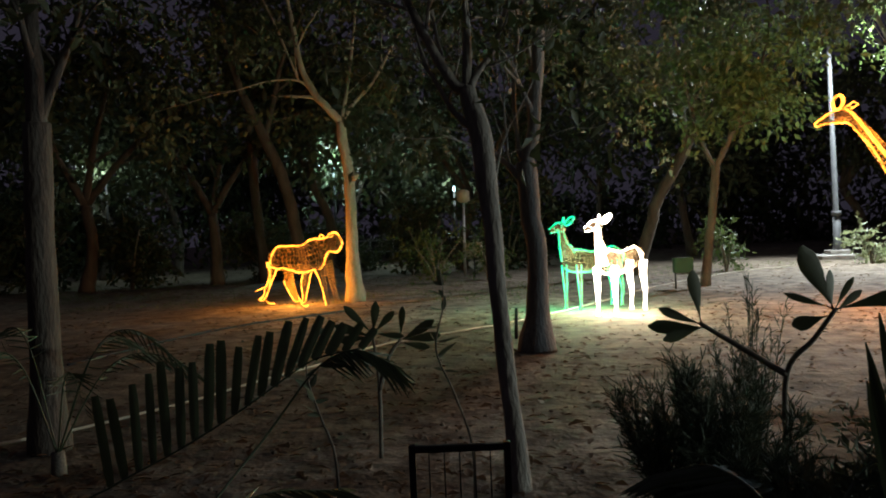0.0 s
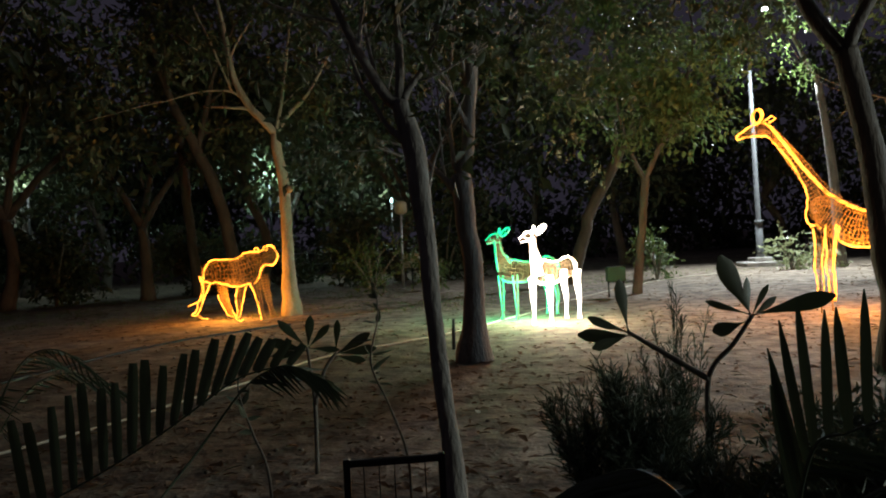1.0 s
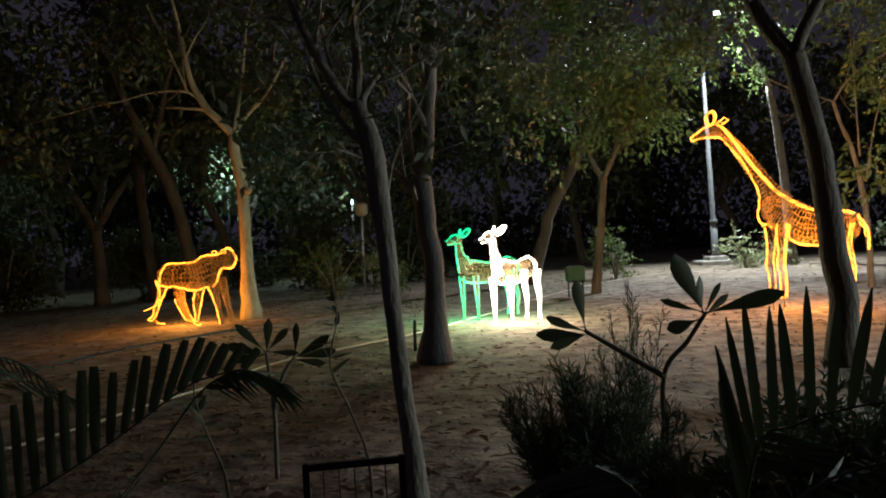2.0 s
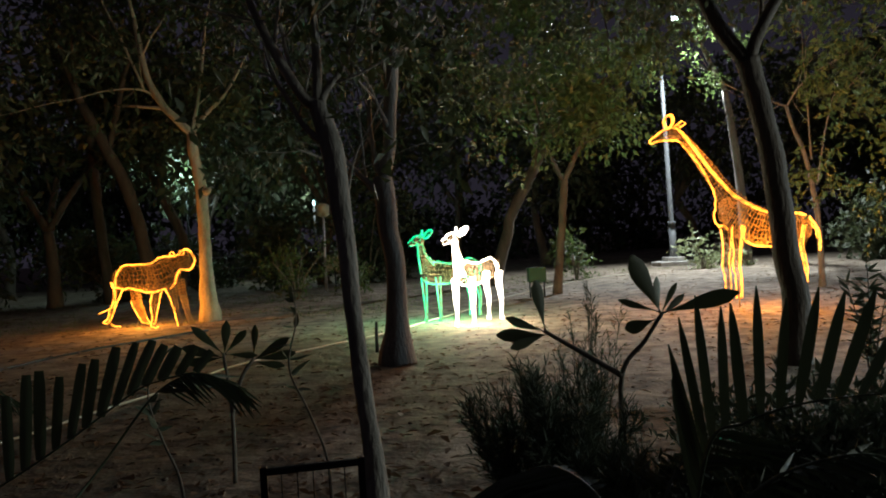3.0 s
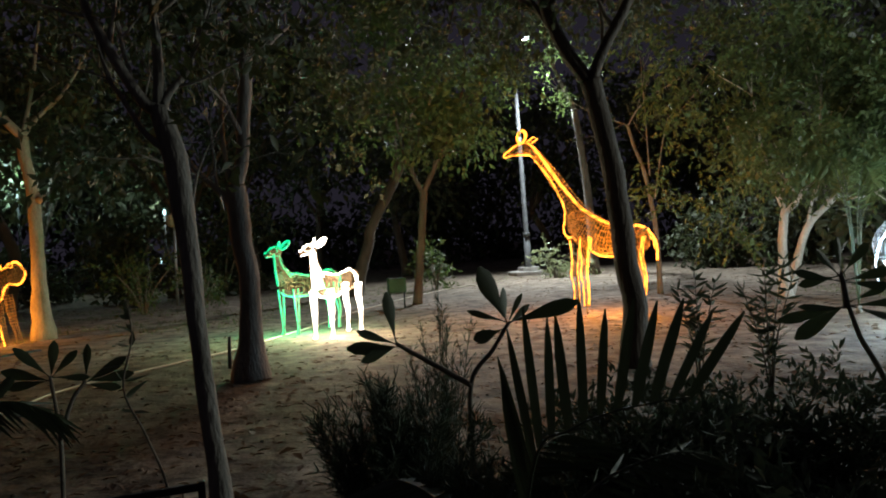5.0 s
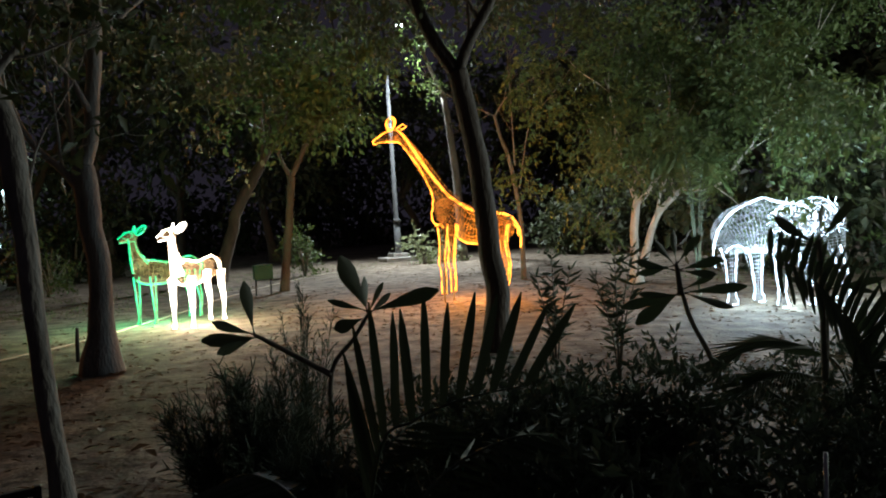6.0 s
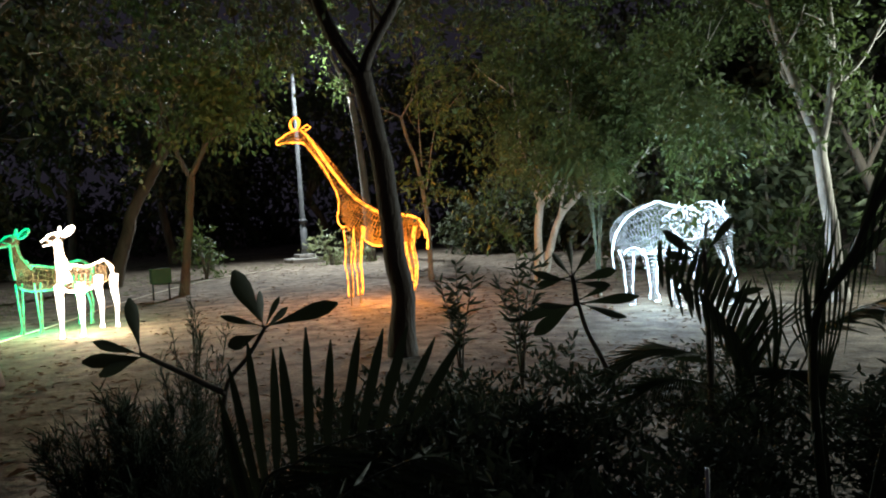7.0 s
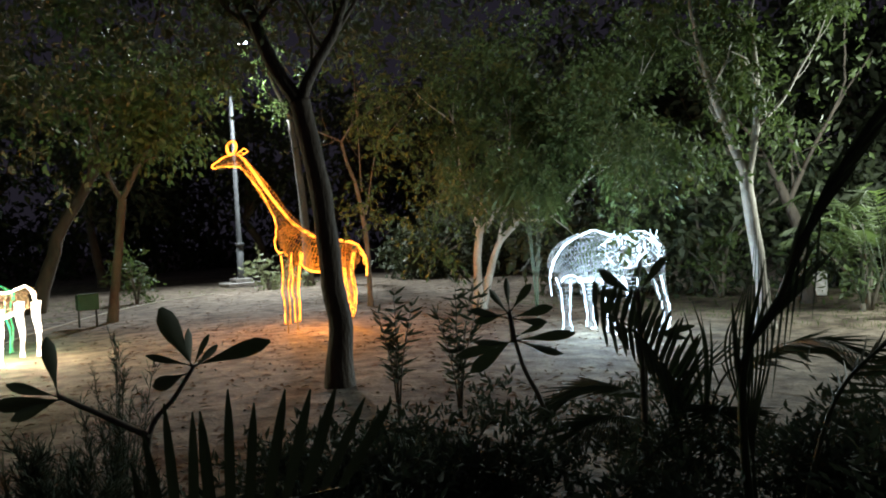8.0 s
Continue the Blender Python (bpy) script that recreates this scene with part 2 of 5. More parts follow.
def make_ground():
    axis = [-900, -300, -120, -60] + [-36 + 0.75 * i for i in range(24)] + [-18 + 0.25 * i for i in range(152)] + [20 + 0.75 * i for i in range(30)] + [60, 120, 300, 900]
    verts, faces = [], []
    n = len(axis)
    for y in axis:
        for x in axis:
            verts.append((x, y + 12, ground_height(x, y + 12)))
    for j in range(n - 1):
        for i in range(n - 1):
            faces.append((j * n + i, j * n + i + 1, (j + 1) * n + i + 1, (j + 1) * n + i))
    ob = new("ground", mesh_of("ground", verts, faces, [SOIL]))
    tagged(ob, "dry sandy brown soil with scattered leaf litter", "ground", kind="structure")


make_ground()


# ---- light sculptures ----
def rope_and_wire(sh, path, y0=0.0, rings=10, longs=8, wire=0.0045, rope=0.013, tops=True, bottoms=True, ring_step=1, sides=()):
    """A wire basket round a path of (x, z, half height, half width), with rope light along its upper and lower outline."""
    line = curve_through(path, 6)
    axes = []
    for i, q in enumerate(line):
        t = np.array(line[min(i + 1, len(line) - 1)][:2]) - np.array(line[max(i - 1, 0)][:2])
        t = t / (np.linalg.norm(t) + 1e-9)
        axes.append((-t[1], t[0]))

    def at(i, w):
        x, z, h, wd = line[i][:4]
        nx, nz = axes[i]
        c, s = math.cos(w), math.sin(w)
        return Vector((x + nx * h * s, y0 + wd * c, z + nz * h * s))

    if wire:
        for i in range(0, len(line), ring_step):
            pts = [at(i, 2 * math.pi * k / 16) for k in range(16)]
            sh.tube(pts, wire, 4, 0, closed=True)
        for k in range(longs):
            w = 2 * math.pi * (k + 0.5) / longs + rng.uniform(-0.08, 0.08)
            sh.tube([at(i, w + 0.06 * math.sin(i * 1.3 + k)) for i in range(len(line))], wire, 4, 0)
    if tops:
        sh.tube([at(i, math.pi / 2) for i in range(len(line))], rope, 6, 1)
    if bottoms:
        sh.tube([at(i, -math.pi / 2) for i in range(len(line))], rope, 6, 1)
    for w in sides:
        sh.tube([at(i, w) for i in range(len(line))], rope, 6, 1)


def sculpture(name, sh, place, turn, wire, rope, label):
    ob = new(name, sh.mesh(name, wire, rope))
    ob.matrix_basis = pose(*place, 0, 0, turn)
    return tagged(ob, label, "light sculpture", "lit animal sculptures")


def rope_line(sh, pts, y, radius, steps=5):
    """One length of rope light in the sculpture's side plane, tied on a little unevenly."""
    line = curve_through(pts, steps)
    sh.tube([(q[0] + rng.uniform(-0.006, 0.006), y + rng.uniform(-0.01, 0.01), q[1] + rng.uniform(-0.006, 0.006)) for q in line], radius, 6, 1)


def wound(sh, path, y0, pitch, rope):
    """Rope light wound closely round a limb of (x, z, radius)."""
    line = curve_through(path, 12)
    turns = sum(float(np.hypot(*(b[:2] - a[:2]))) for a, b in zip(line, line[1:])) / pitch
    n = int(turns * 9)
    pts = []
    for i in range(n + 1):
        f = i / n * (len(line) - 1)
        j = min(len(line) - 2, int(f))
        q = line[j] + (line[j + 1] - line[j]) * (f - j)
        w = 2 * math.pi * turns * i / n
        pts.append((q[0] + q[2] * math.cos(w), y0 + q[2] * math.sin(w), q[1]))
    sh.tube(pts, rope, 5, 1)


def cheetah():
    sh = Shape()
    body = dict(wire=0.0034, tops=False, bottoms=False)
    rope_and_wire(sh, [(-0.66, 0.84, 0.07, 0.07), (-0.56, 0.89, 0.19, 0.14), (-0.40, 0.93, 0.225, 0.18), (-0.1, 0.93, 0.225, 0.19), (0.15, 0.925, 0.25, 0.19), (0.36, 0.98, 0.275, 0.2),
                       (0.54, 1.04, 0.24, 0.17), (0.70, 1.13, 0.16, 0.12), (0.84, 1.19, 0.16, 0.12), (0.97, 1.19, 0.14, 0.1), (1.06, 1.15, 0.07, 0.06)], longs=16, ring_step=2, **body)
    rope_line(sh, [(-0.67, 0.80), (-0.66, 0.90), (-0.58, 1.07), (-0.45, 1.155), (-0.28, 1.165), (-0.09, 1.16), (0.12, 1.17), (0.23, 1.215), (0.34, 1.265), (0.46, 1.28), (0.57, 1.275), (0.70, 1.29), (0.80, 1.345), (0.90, 1.385), (0.98, 1.36),
                   (1.05, 1.26), (1.085, 1.18), (1.06, 1.12), (1.0, 1.05), (0.93, 1.02), (0.80, 1.035), (0.72, 0.98), (0.67, 0.90), (0.62, 0.78), (0.54, 0.70)], 0.0, 0.0155)
    rope_line(sh, [(0.54, 0.70), (0.42, 0.69), (0.30, 0.66), (0.12, 0.66), (-0.02, 0.69), (-0.15, 0.71), (-0.27, 0.75), (-0.36, 0.73)], -0.1, 0.013)
    rope_line(sh, [(-0.66, 0.86), (-0.62, 0.77), (-0.5, 0.76), (-0.40, 0.735)], -0.12, 0.012)
    for x, y, z in ((0.68, -0.09, 1.315), (0.74, 0.1, 1.335)):
        sh.tube([(x + 0.05 * math.cos(q), y, z + 0.038 * math.sin(q)) for q in [k * math.pi / 5 for k in range(10)]], 0.008, 6, 1, closed=True)
    rope_and_wire(sh, [(-0.47, 0.76, 0.10, 0.08), (-0.56, 0.55, 0.055, 0.055), (-0.66, 0.32, 0.04, 0.045), (-0.72, 0.14, 0.035, 0.035), (-0.64, 0.07, 0.03, 0.04)], -0.15, longs=5, **body)
    rope_line(sh, [(-0.57, 0.86), (-0.555, 0.72), (-0.58, 0.54), (-0.68, 0.36), (-0.71, 0.24), (-0.84, 0.13)], -0.17, 0.0135)
    rope_line(sh, [(-0.36, 0.74), (-0.46, 0.58), (-0.55, 0.44), (-0.64, 0.26), (-0.74, 0.13), (-0.82, 0.12)], -0.15, 0.012)
    rope_line(sh, [(-0.68, 0.12), (-0.62, 0.07), (-0.46, 0.06)], -0.15, 0.008)
    rope_and_wire(sh, [(-0.36, 0.70, 0.10, 0.07), (-0.32, 0.42, 0.10, 0.055), (-0.23, 0.22, 0.08, 0.04), (-0.16, 0.10, 0.045, 0.04), (-0.06, 0.05, 0.03, 0.04)], 0.15, longs=7, **body)
    rope_line(sh, [(-0.45, 0.48), (-0.41, 0.38), (-0.31, 0.22), (-0.23, 0.10), (-0.08, 0.07)], 0.13, 0.0115)
    rope_line(sh, [(-0.15, 0.2), (-0.06, 0.08), (0.02, 0.05)], 0.15, 0.006)
    rope_and_wire(sh, [(0.37, 0.72, 0.09, 0.07), (0.29, 0.42, 0.07, 0.05), (0.25, 0.18, 0.03, 0.04), (0.25, 0.03, 0.04, 0.05)], -0.14, longs=5, **body)
    rope_line(sh, [(0.28, 0.66), (0.23, 0.54), (0.21, 0.42), (0.235, 0.28), (0.24, 0.19), (0.20, 0.06)], -0.16, 0.0135)
    rope_line(sh, [(0.45, 0.66), (0.39, 0.52), (0.36, 0.41), (0.29, 0.18), (0.26, 0.09)], -0.13, 0.010)
    rope_line(sh, [(0.19, 0.05), (0.26, 0.02), (0.34, 0.03)], -0.14, 0.011)
    rope_and_wire(sh, [(0.62, 0.76, 0.09, 0.08), (0.67, 0.5, 0.07, 0.06), (0.74, 0.2, 0.045, 0.045), (0.78, 0.04, 0.045, 0.05)], -0.1, longs=7, **body)
    rope_line(sh, [(0.52, 0.71), (0.57, 0.6), (0.62, 0.47), (0.685, 0.32), (0.72, 0.16), (0.74, 0.04)], -0.12, 0.0135)
    rope_and_wire(sh, [(0.66, 0.85, 0.08, 0.06), (0.71, 0.55, 0.07, 0.05), (0.78, 0.25, 0.05, 0.04), (0.84, 0.05, 0.05, 0.05)], 0.12, longs=7, **body)
    sh.tube(curve_through([(-0.66, 0, 0.84), (-0.70, 0.02, 0.62), (-0.74, 0.03, 0.43), (-0.88, 0.02, 0.36), (-1.08, 0, 0.29)]), 0.0095, 6, 1)
    sculpture("lit_cheetah", sh, (-4.80, 13.45, 0.0), -20, WIRE_COPPER, ROPE_ORANGE, "walking big cat of gold wire outlined in orange rope light")


def deer(name, place, turn, wire, rope, label, thick=0.012, wrapped=False, turn_head=0.0):
    sh = Shape()
    rope_and_wire(sh, [(-0.62, 0.80, 0.10, 0.07), (-0.50, 0.82, 0.15, 0.13), (-0.15, 0.77, 0.15, 0.15), (0.18, 0.77, 0.165, 0.15), (0.40, 0.80, 0.19, 0.13), (0.50, 0.80, 0.13, 0.08)], longs=14, wire=0.003, ring_step=2, tops=False, bottoms=False)
    top = [(0.40, 1.03), (0.33, 0.95), (0.21, 0.945), (0.04, 0.91), (-0.12, 0.91), (-0.35, 0.95), (-0.50, 0.965), (-0.60, 0.92), (-0.68, 0.82), (-0.71, 0.76)]
    rope_line(sh, top, 0, thick)
    rope_line(sh, [(0.53, 0.68), (0.40, 0.62), (0.21, 0.60), (0.0, 0.595), (-0.15, 0.62), (-0.30, 0.67), (-0.42, 0.66)], 0, thick)
    rope_and_wire(sh, [(0.44, 0.84, 0.15, 0.1), (0.52, 1.02, 0.085, 0.07), (0.55, 1.16, 0.06, 0.055), (0.565, 1.28, 0.055, 0.05)], longs=10, rope=thick, wire=0.0034)
    if wrapped:
        wound(sh, [(0.47, 0.74, 0.085), (0.51, 0.92, 0.062), (0.55, 1.10, 0.042), (0.57, 1.28, 0.04)], 0, 0.03, thick * 0.8)
    first = len(sh.v)
    rope_and_wire(sh, [(0.50, 1.29, 0.05, 0.05), (0.58, 1.30, 0.065, 0.06), (0.67, 1.27, 0.045, 0.045), (0.74, 1.24, 0.026, 0.03)], longs=8, rope=thick * 0.9, wire=0.0034)
    sh.tube([(0.60 + 0.07 * math.cos(q), -0.05, 1.31 + 0.05 * math.sin(q)) for q in [k * math.pi / 6 for k in range(12)]], thick * 0.7, 6, 1, closed=True)
    for side in (-1, 1):
        loop = []
        for k in range(14):
            q = 2 * math.pi * k / 14
            u, w = 0.5 - 0.5 * math.cos(q), math.sin(q) * 0.045
            loop.append((0.52 - 0.09 * u, side * (0.05 + 0.15 * u), 1.335 + 0.09 * u + w))
        sh.tube(loop, thick * 0.85, 6, 1, closed=True)
        sh.tube([loop[0], loop[7]], thick * (0.8 if wrapped else 0.2), 5, 1)
    pivot = Vector((0.55, 0, 0))
    spin = Matrix.Rotation(radians(turn_head), 3, "Z")
    for i in range(first, len(sh.v)):
        sh.v[i] = pivot + spin @ (sh.v[i] - pivot)
    for y, dx in ((0.11, -0.05), (-0.11, 0.05)):
        for legs in ([(0.38 + dx, 0.72, 0.052), (0.375 + dx, 0.5, 0.038), (0.37 + dx, 0.36, 0.03), (0.365 + dx, 0.12, 0.014), (0.38 + dx, 0.03, 0.024)],
                     [(-0.53, 0.76, 0.055), (-0.52, 0.55, 0.042), (-0.57, 0.34, 0.028), (-0.55, 0.12, 0.014), (-0.55, 0.03, 0.024)]):
            rope_and_wire(sh, [(q[0], q[1], q[2], q[2] * 0.8) for q in legs], y, longs=5, rope=thick * 0.75, wire=0.003, bottoms=not wrapped, tops=not wrapped, ring_step=2)
            if wrapped:
                wound(sh, legs, y, 0.026, thick * 0.7)
    sh.tube([(-0.66, 0, 0.90), (-0.72, 0, 0.84), (-0.74, 0, 0.74)], [thick, thick * 1.8, thick], 6, 1)
    return sculpture(name, sh, place, turn, wire, rope, label)


def giraffe():
    sh = Shape()
    body = dict(wire=0.0032, tops=False, bottoms=False)
    rope_and_wire(sh, [(-0.60, 1.16, 0.10, 0.08), (-0.52, 1.15, 0.18, 0.16), (-0.25, 1.15, 0.245, 0.21), (0.05, 1.18, 0.265, 0.22), (0.34, 1.32, 0.28, 0.2), (0.55, 1.44, 0.23, 0.15), (0.68, 1.44, 0.12, 0.08)], longs=18, **body)
    rope_and_wire(sh, [(0.46, 1.52, 0.22, 0.15), (0.62, 1.80, 0.13, 0.11), (0.82, 2.12, 0.11, 0.08), (1.02, 2.42, 0.085, 0.06), (1.17, 2.62, 0.075, 0.055)], longs=10, ring_step=1, **body)
    rope_and_wire(sh, [(1.20, 2.68, 0.09, 0.07), (1.32, 2.68, 0.085, 0.07), (1.46, 2.63, 0.055, 0.05), (1.60, 2.56, 0.03, 0.03)], longs=8, **body)
    # the back and nape, the brighter run
    rope_line(sh, [(-0.62, 1.29), (-0.52, 1.345), (-0.36, 1.385), (-0.15, 1.40), (0.01, 1.425), (0.16, 1.495), (0.31, 1.585), (0.44, 1.68), (0.54, 1.785), (0.63, 1.90), (0.73, 2.03), (0.92, 2.32), (1.04, 2.51), (1.19, 2.71)], 0.0, 0.0215)
    rope_line(sh, [(1.40, 2.575), (1.30, 2.57), (1.21, 2.555), (1.12, 2.44), (0.96, 2.215), (0.83, 1.97), (0.735, 1.72), (0.73, 1.54), (0.76, 1.40), (0.73, 1.28), (0.66, 1.24)], 0.0, 0.013)
    rope_line(sh, [(0.68, 1.22), (0.60, 1.25), (0.55, 1.19)], -0.1, 0.013)
    rope_line(sh, [(0.32, 1.22), (0.345, 1.04), (0.28, 0.97), (0.17, 0.92), (0.0, 0.90), (-0.2, 0.905), (-0.36, 0.93)], 0.0, 0.0125)
    rope_line(sh, [(1.19, 2.71), (1.27, 2.76), (1.38, 2.745), (1.48, 2.70), (1.56, 2.645), (1.64, 2.585), (1.61, 2.545), (1.52, 2.57), (1.40, 2.575)], 0.0, 0.012)
    for y in (-0.05, 0.05):
        sh.tube([(1.345 + 0.065 * math.cos(q) - 0.015 * math.sin(q), y, 2.855 + 0.10 * math.sin(q)) for q in [k * math.pi / 6 for k in range(12)]], 0.0125, 6, 1, closed=True)
        sh.tube([(1.20, y * 1.5, 2.74), (1.13, y * 3.0, 2.79), (1.19, y * 3.2, 2.83), (1.25, y * 1.6, 2.78)], 0.009, 6, 1)
    for x, y, lit in ((0.62, 0.12, 0.009), (0.40, -0.12, 0.017)):
        rope_and_wire(sh, [(x, 1.22, 0.10, 0.07), (x + 0.01, 0.80, 0.06, 0.05), (x + 0.03, 0.62, 0.055, 0.045), (x + 0.02, 0.42, 0.042, 0.04), (x + 0.02, 0.14, 0.042, 0.04)], y, longs=6, ring_step=2, **body)
        rope_line(sh, [(x + 0.08, 1.20), (x + 0.07, 0.84), (x + 0.09, 0.64), (x + 0.06, 0.46), (x + 0.06, 0.14)], y, 0.011)
        rope_line(sh, [(x - 0.08, 1.24), (x - 0.05, 1.0), (x - 0.015, 0.68), (x - 0.02, 0.42), (x - 0.015, 0.14)], y, lit)
        sh.tube([(x + 0.02, y, 0.18), (x + 0.02, y, 0.0)], 0.012, 6, 0)
    for x, y, lit in ((-0.40, 0.13, 0.009), (-0.46, -0.13, 0.0165)):
        rope_and_wire(sh, [(x, 1.10, 0.13, 0.09), (x + 0.01, 0.80, 0.065, 0.06), (x - 0.03, 0.58, 0.05, 0.045), (x - 0.03, 0.35, 0.042, 0.04), (x + 0.02, 0.14, 0.042, 0.04)], y, longs=6, ring_step=2, **body)
        rope_line(sh, [(x - 0.10, 1.20), (x - 0.05, 0.88), (x - 0.09, 0.60), (x - 0.075, 0.36), (x - 0.03, 0.14)], y, lit)
        rope_line(sh, [(x + 0.08, 0.95), (x + 0.06, 0.7), (x + 0.01, 0.4), (x + 0.05, 0.14)], y, 0.009)
        sh.tube([(x + 0.02, y, 0.18), (x + 0.02, y, 0.0)], 0.012, 6, 0)
    rope_line(sh, [(-0.58, 1.31), (-0.64, 1.25), (-0.70, 1.16), (-0.735, 1.05), (-0.74, 0.93), (-0.73, 0.80)], 0, 0.017)
    rope_line(sh, [(-0.60, 1.22), (-0.67, 1.12), (-0.70, 0.98)], 0.02, 0.012)
    sculpture("lit_giraffe", sh, (5.35, 10.6, 0.0), 172, WIRE_GOLD, ROPE_ORANGE, "tall giraffe of gold wire outlined in orange rope light")


def elephant():
    sh = Shape()
    body = dict(wire=0.0024, tops=False, bottoms=False)
    rope_and_wire(sh, [(-0.72, 0.78, 0.10, 0.1), (-0.62, 0.86, 0.24, 0.2), (-0.42, 0.97, 0.31, 0.28), (-0.12, 1.02, 0.345, 0.31), (0.15, 1.0, 0.32, 0.29), (0.38, 1.0, 0.29, 0.22)], longs=28, **body)
    rope_and_wire(sh, [(0.34, 1.06, 0.22, 0.18), (0.52, 1.10, 0.23, 0.2), (0.68, 1.04, 0.21, 0.16), (0.74, 0.90, 0.13, 0.12), (0.78, 0.7, 0.085, 0.09), (0.84, 0.46, 0.055, 0.07), (0.87, 0.26, 0.045, 0.05), (0.85, 0.13, 0.045, 0.045), (0.76, 0.12, 0.035, 0.04)], longs=14, **body)
    # the back, tied on in short uneven lengths
    rope_line(sh, [(-0.78, 0.74), (-0.77, 0.80), (-0.73, 0.93), (-0.69, 1.0), (-0.62, 1.10), (-0.54, 1.18), (-0.45, 1.24), (-0.35, 1.285), (-0.26, 1.32), (-0.18, 1.35), (-0.10, 1.37), (0.0, 1.345), (0.08, 1.315), (0.17, 1.295), (0.25, 1.29)], 0.0, 0.0135)
    rope_line(sh, [(0.25, 1.29), (0.37, 1.305), (0.45, 1.33), (0.52, 1.335), (0.60, 1.33), (0.66, 1.31), (0.72, 1.27), (0.76, 1.22), (0.79, 1.15), (0.80, 1.08), (0.79, 1.0), (0.81, 0.92)], 0.0, 0.005)
    rope_line(sh, [(0.72, 0.72), (0.75, 0.62), (0.79, 0.49), (0.815, 0.38), (0.83, 0.29), (0.82, 0.19), (0.77, 0.15), (0.73, 0.17)], 0.0, 0.0095)
    rope_line(sh, [(0.81, 0.76), (0.845, 0.62), (0.87, 0.52), (0.90, 0.40), (0.91, 0.29), (0.90, 0.18), (0.87, 0.10), (0.81, 0.06), (0.75, 0.09)], 0.0, 0.0115)
    rope_line(sh, [(-0.50, 0.70), (-0.42, 0.77), (-0.32, 0.78), (-0.25, 0.74), (-0.22, 0.68)], -0.2, 0.0095)
    # ears and brow crinkled with many short bright lengths
    g = random.Random(44)
    for side in (-1, 1):
        ear = [(0.42 + 0.26 * math.cos(q), side * (0.25 + 0.06 * math.cos(q)), 1.08 + 0.20 * math.sin(q) - 0.04 * math.cos(q)) for q in [k * math.pi / 12 for k in range(24)]]
        sh.tube(ear, 0.0035, 6, 1, closed=True)
        for k in range(24):
            sh.tube([(0.42, side * 0.25, 1.08), ear[k]], 0.0024, 4, 0)
        for grown in (0.8, 0.55, 0.3):
            sh.tube([(0.42 + (q[0] - 0.42) * grown, q[1], 1.08 + (q[2] - 1.08) * grown) for q in ear], 0.0024, 4, 0, closed=True)
        for k in range(70):
            q, u = g.uniform(0, 6.28), g.uniform(0.15, 1.0) ** 0.6
            x, z = 0.46 + 0.33 * u * math.cos(q), 1.10 + 0.21 * u * math.sin(q)
            turn, ln = g.uniform(0, 6.28), g.uniform(0.02, 0.06)
            bend = g.uniform(-0.03, 0.03)
            sh.tube([(x, side * 0.27, z), (x + ln * math.cos(turn) - bend * math.sin(turn), side * 0.28, z + ln * math.sin(turn) + bend * math.cos(turn)), (x + 2 * ln * math.cos(turn), side * 0.27, z + 2 * ln * math.sin(turn))], g.uniform(0.002, 0.005), 5, 1)
    for x, y, lit in ((-0.45, -0.2, 0.0095), (-0.31, 0.2, 0.0115), (0.20, -0.2, 0.0095), (0.33, 0.2, 0.010)):
        rope_and_wire(sh, [(x - 0.02, 0.72, 0.13, 0.13), (x + 0.01, 0.42, 0.075, 0.09), (x + 0.015, 0.2, 0.05, 0.06), (x + 0.02, 0.05, 0.06, 0.08)], y, longs=7, **body)
        rope_line(sh, [(x - 0.12, 0.74), (x - 0.07, 0.60), (x - 0.055, 0.45), (x - 0.035, 0.28), (x - 0.035, 0.16), (x - 0.05, 0.05)], y, lit)
        rope_line(sh, [(x + 0.09, 0.72), (x + 0.085, 0.58), (x + 0.075, 0.42), (x + 0.06, 0.26), (x + 0.07, 0.14), (x + 0.10, 0.04), (x + 0.02, 0.03)], y, 0.0085)
    sh.tube(curve_through([(-0.76, 0, 0.80), (-0.79, 0, 0.70), (-0.77, 0, 0.48)]), 0.008, 6, 1)
    sculpture("lit_elephant", sh, (7.5, 6.7, 0.0), -74, WIRE_PALE, ROPE_BLUE, "elephant of pale wire outlined in cold white rope light")


cheetah()
deer("lit_deer", (0.98, 10.72, 0.0), -124, WIRE_AMBER, ROPE_WHITE, "amber wire deer with warm white rope light wound round its legs", 0.0145, True, -36)
deer("lit_deer", (0.62, 11.5, 0.0), -140, WIRE_DIM, ROPE_GREEN, "deer of gold wire outlined in green rope light", 0.016, False, -20)
giraffe()
elephant()


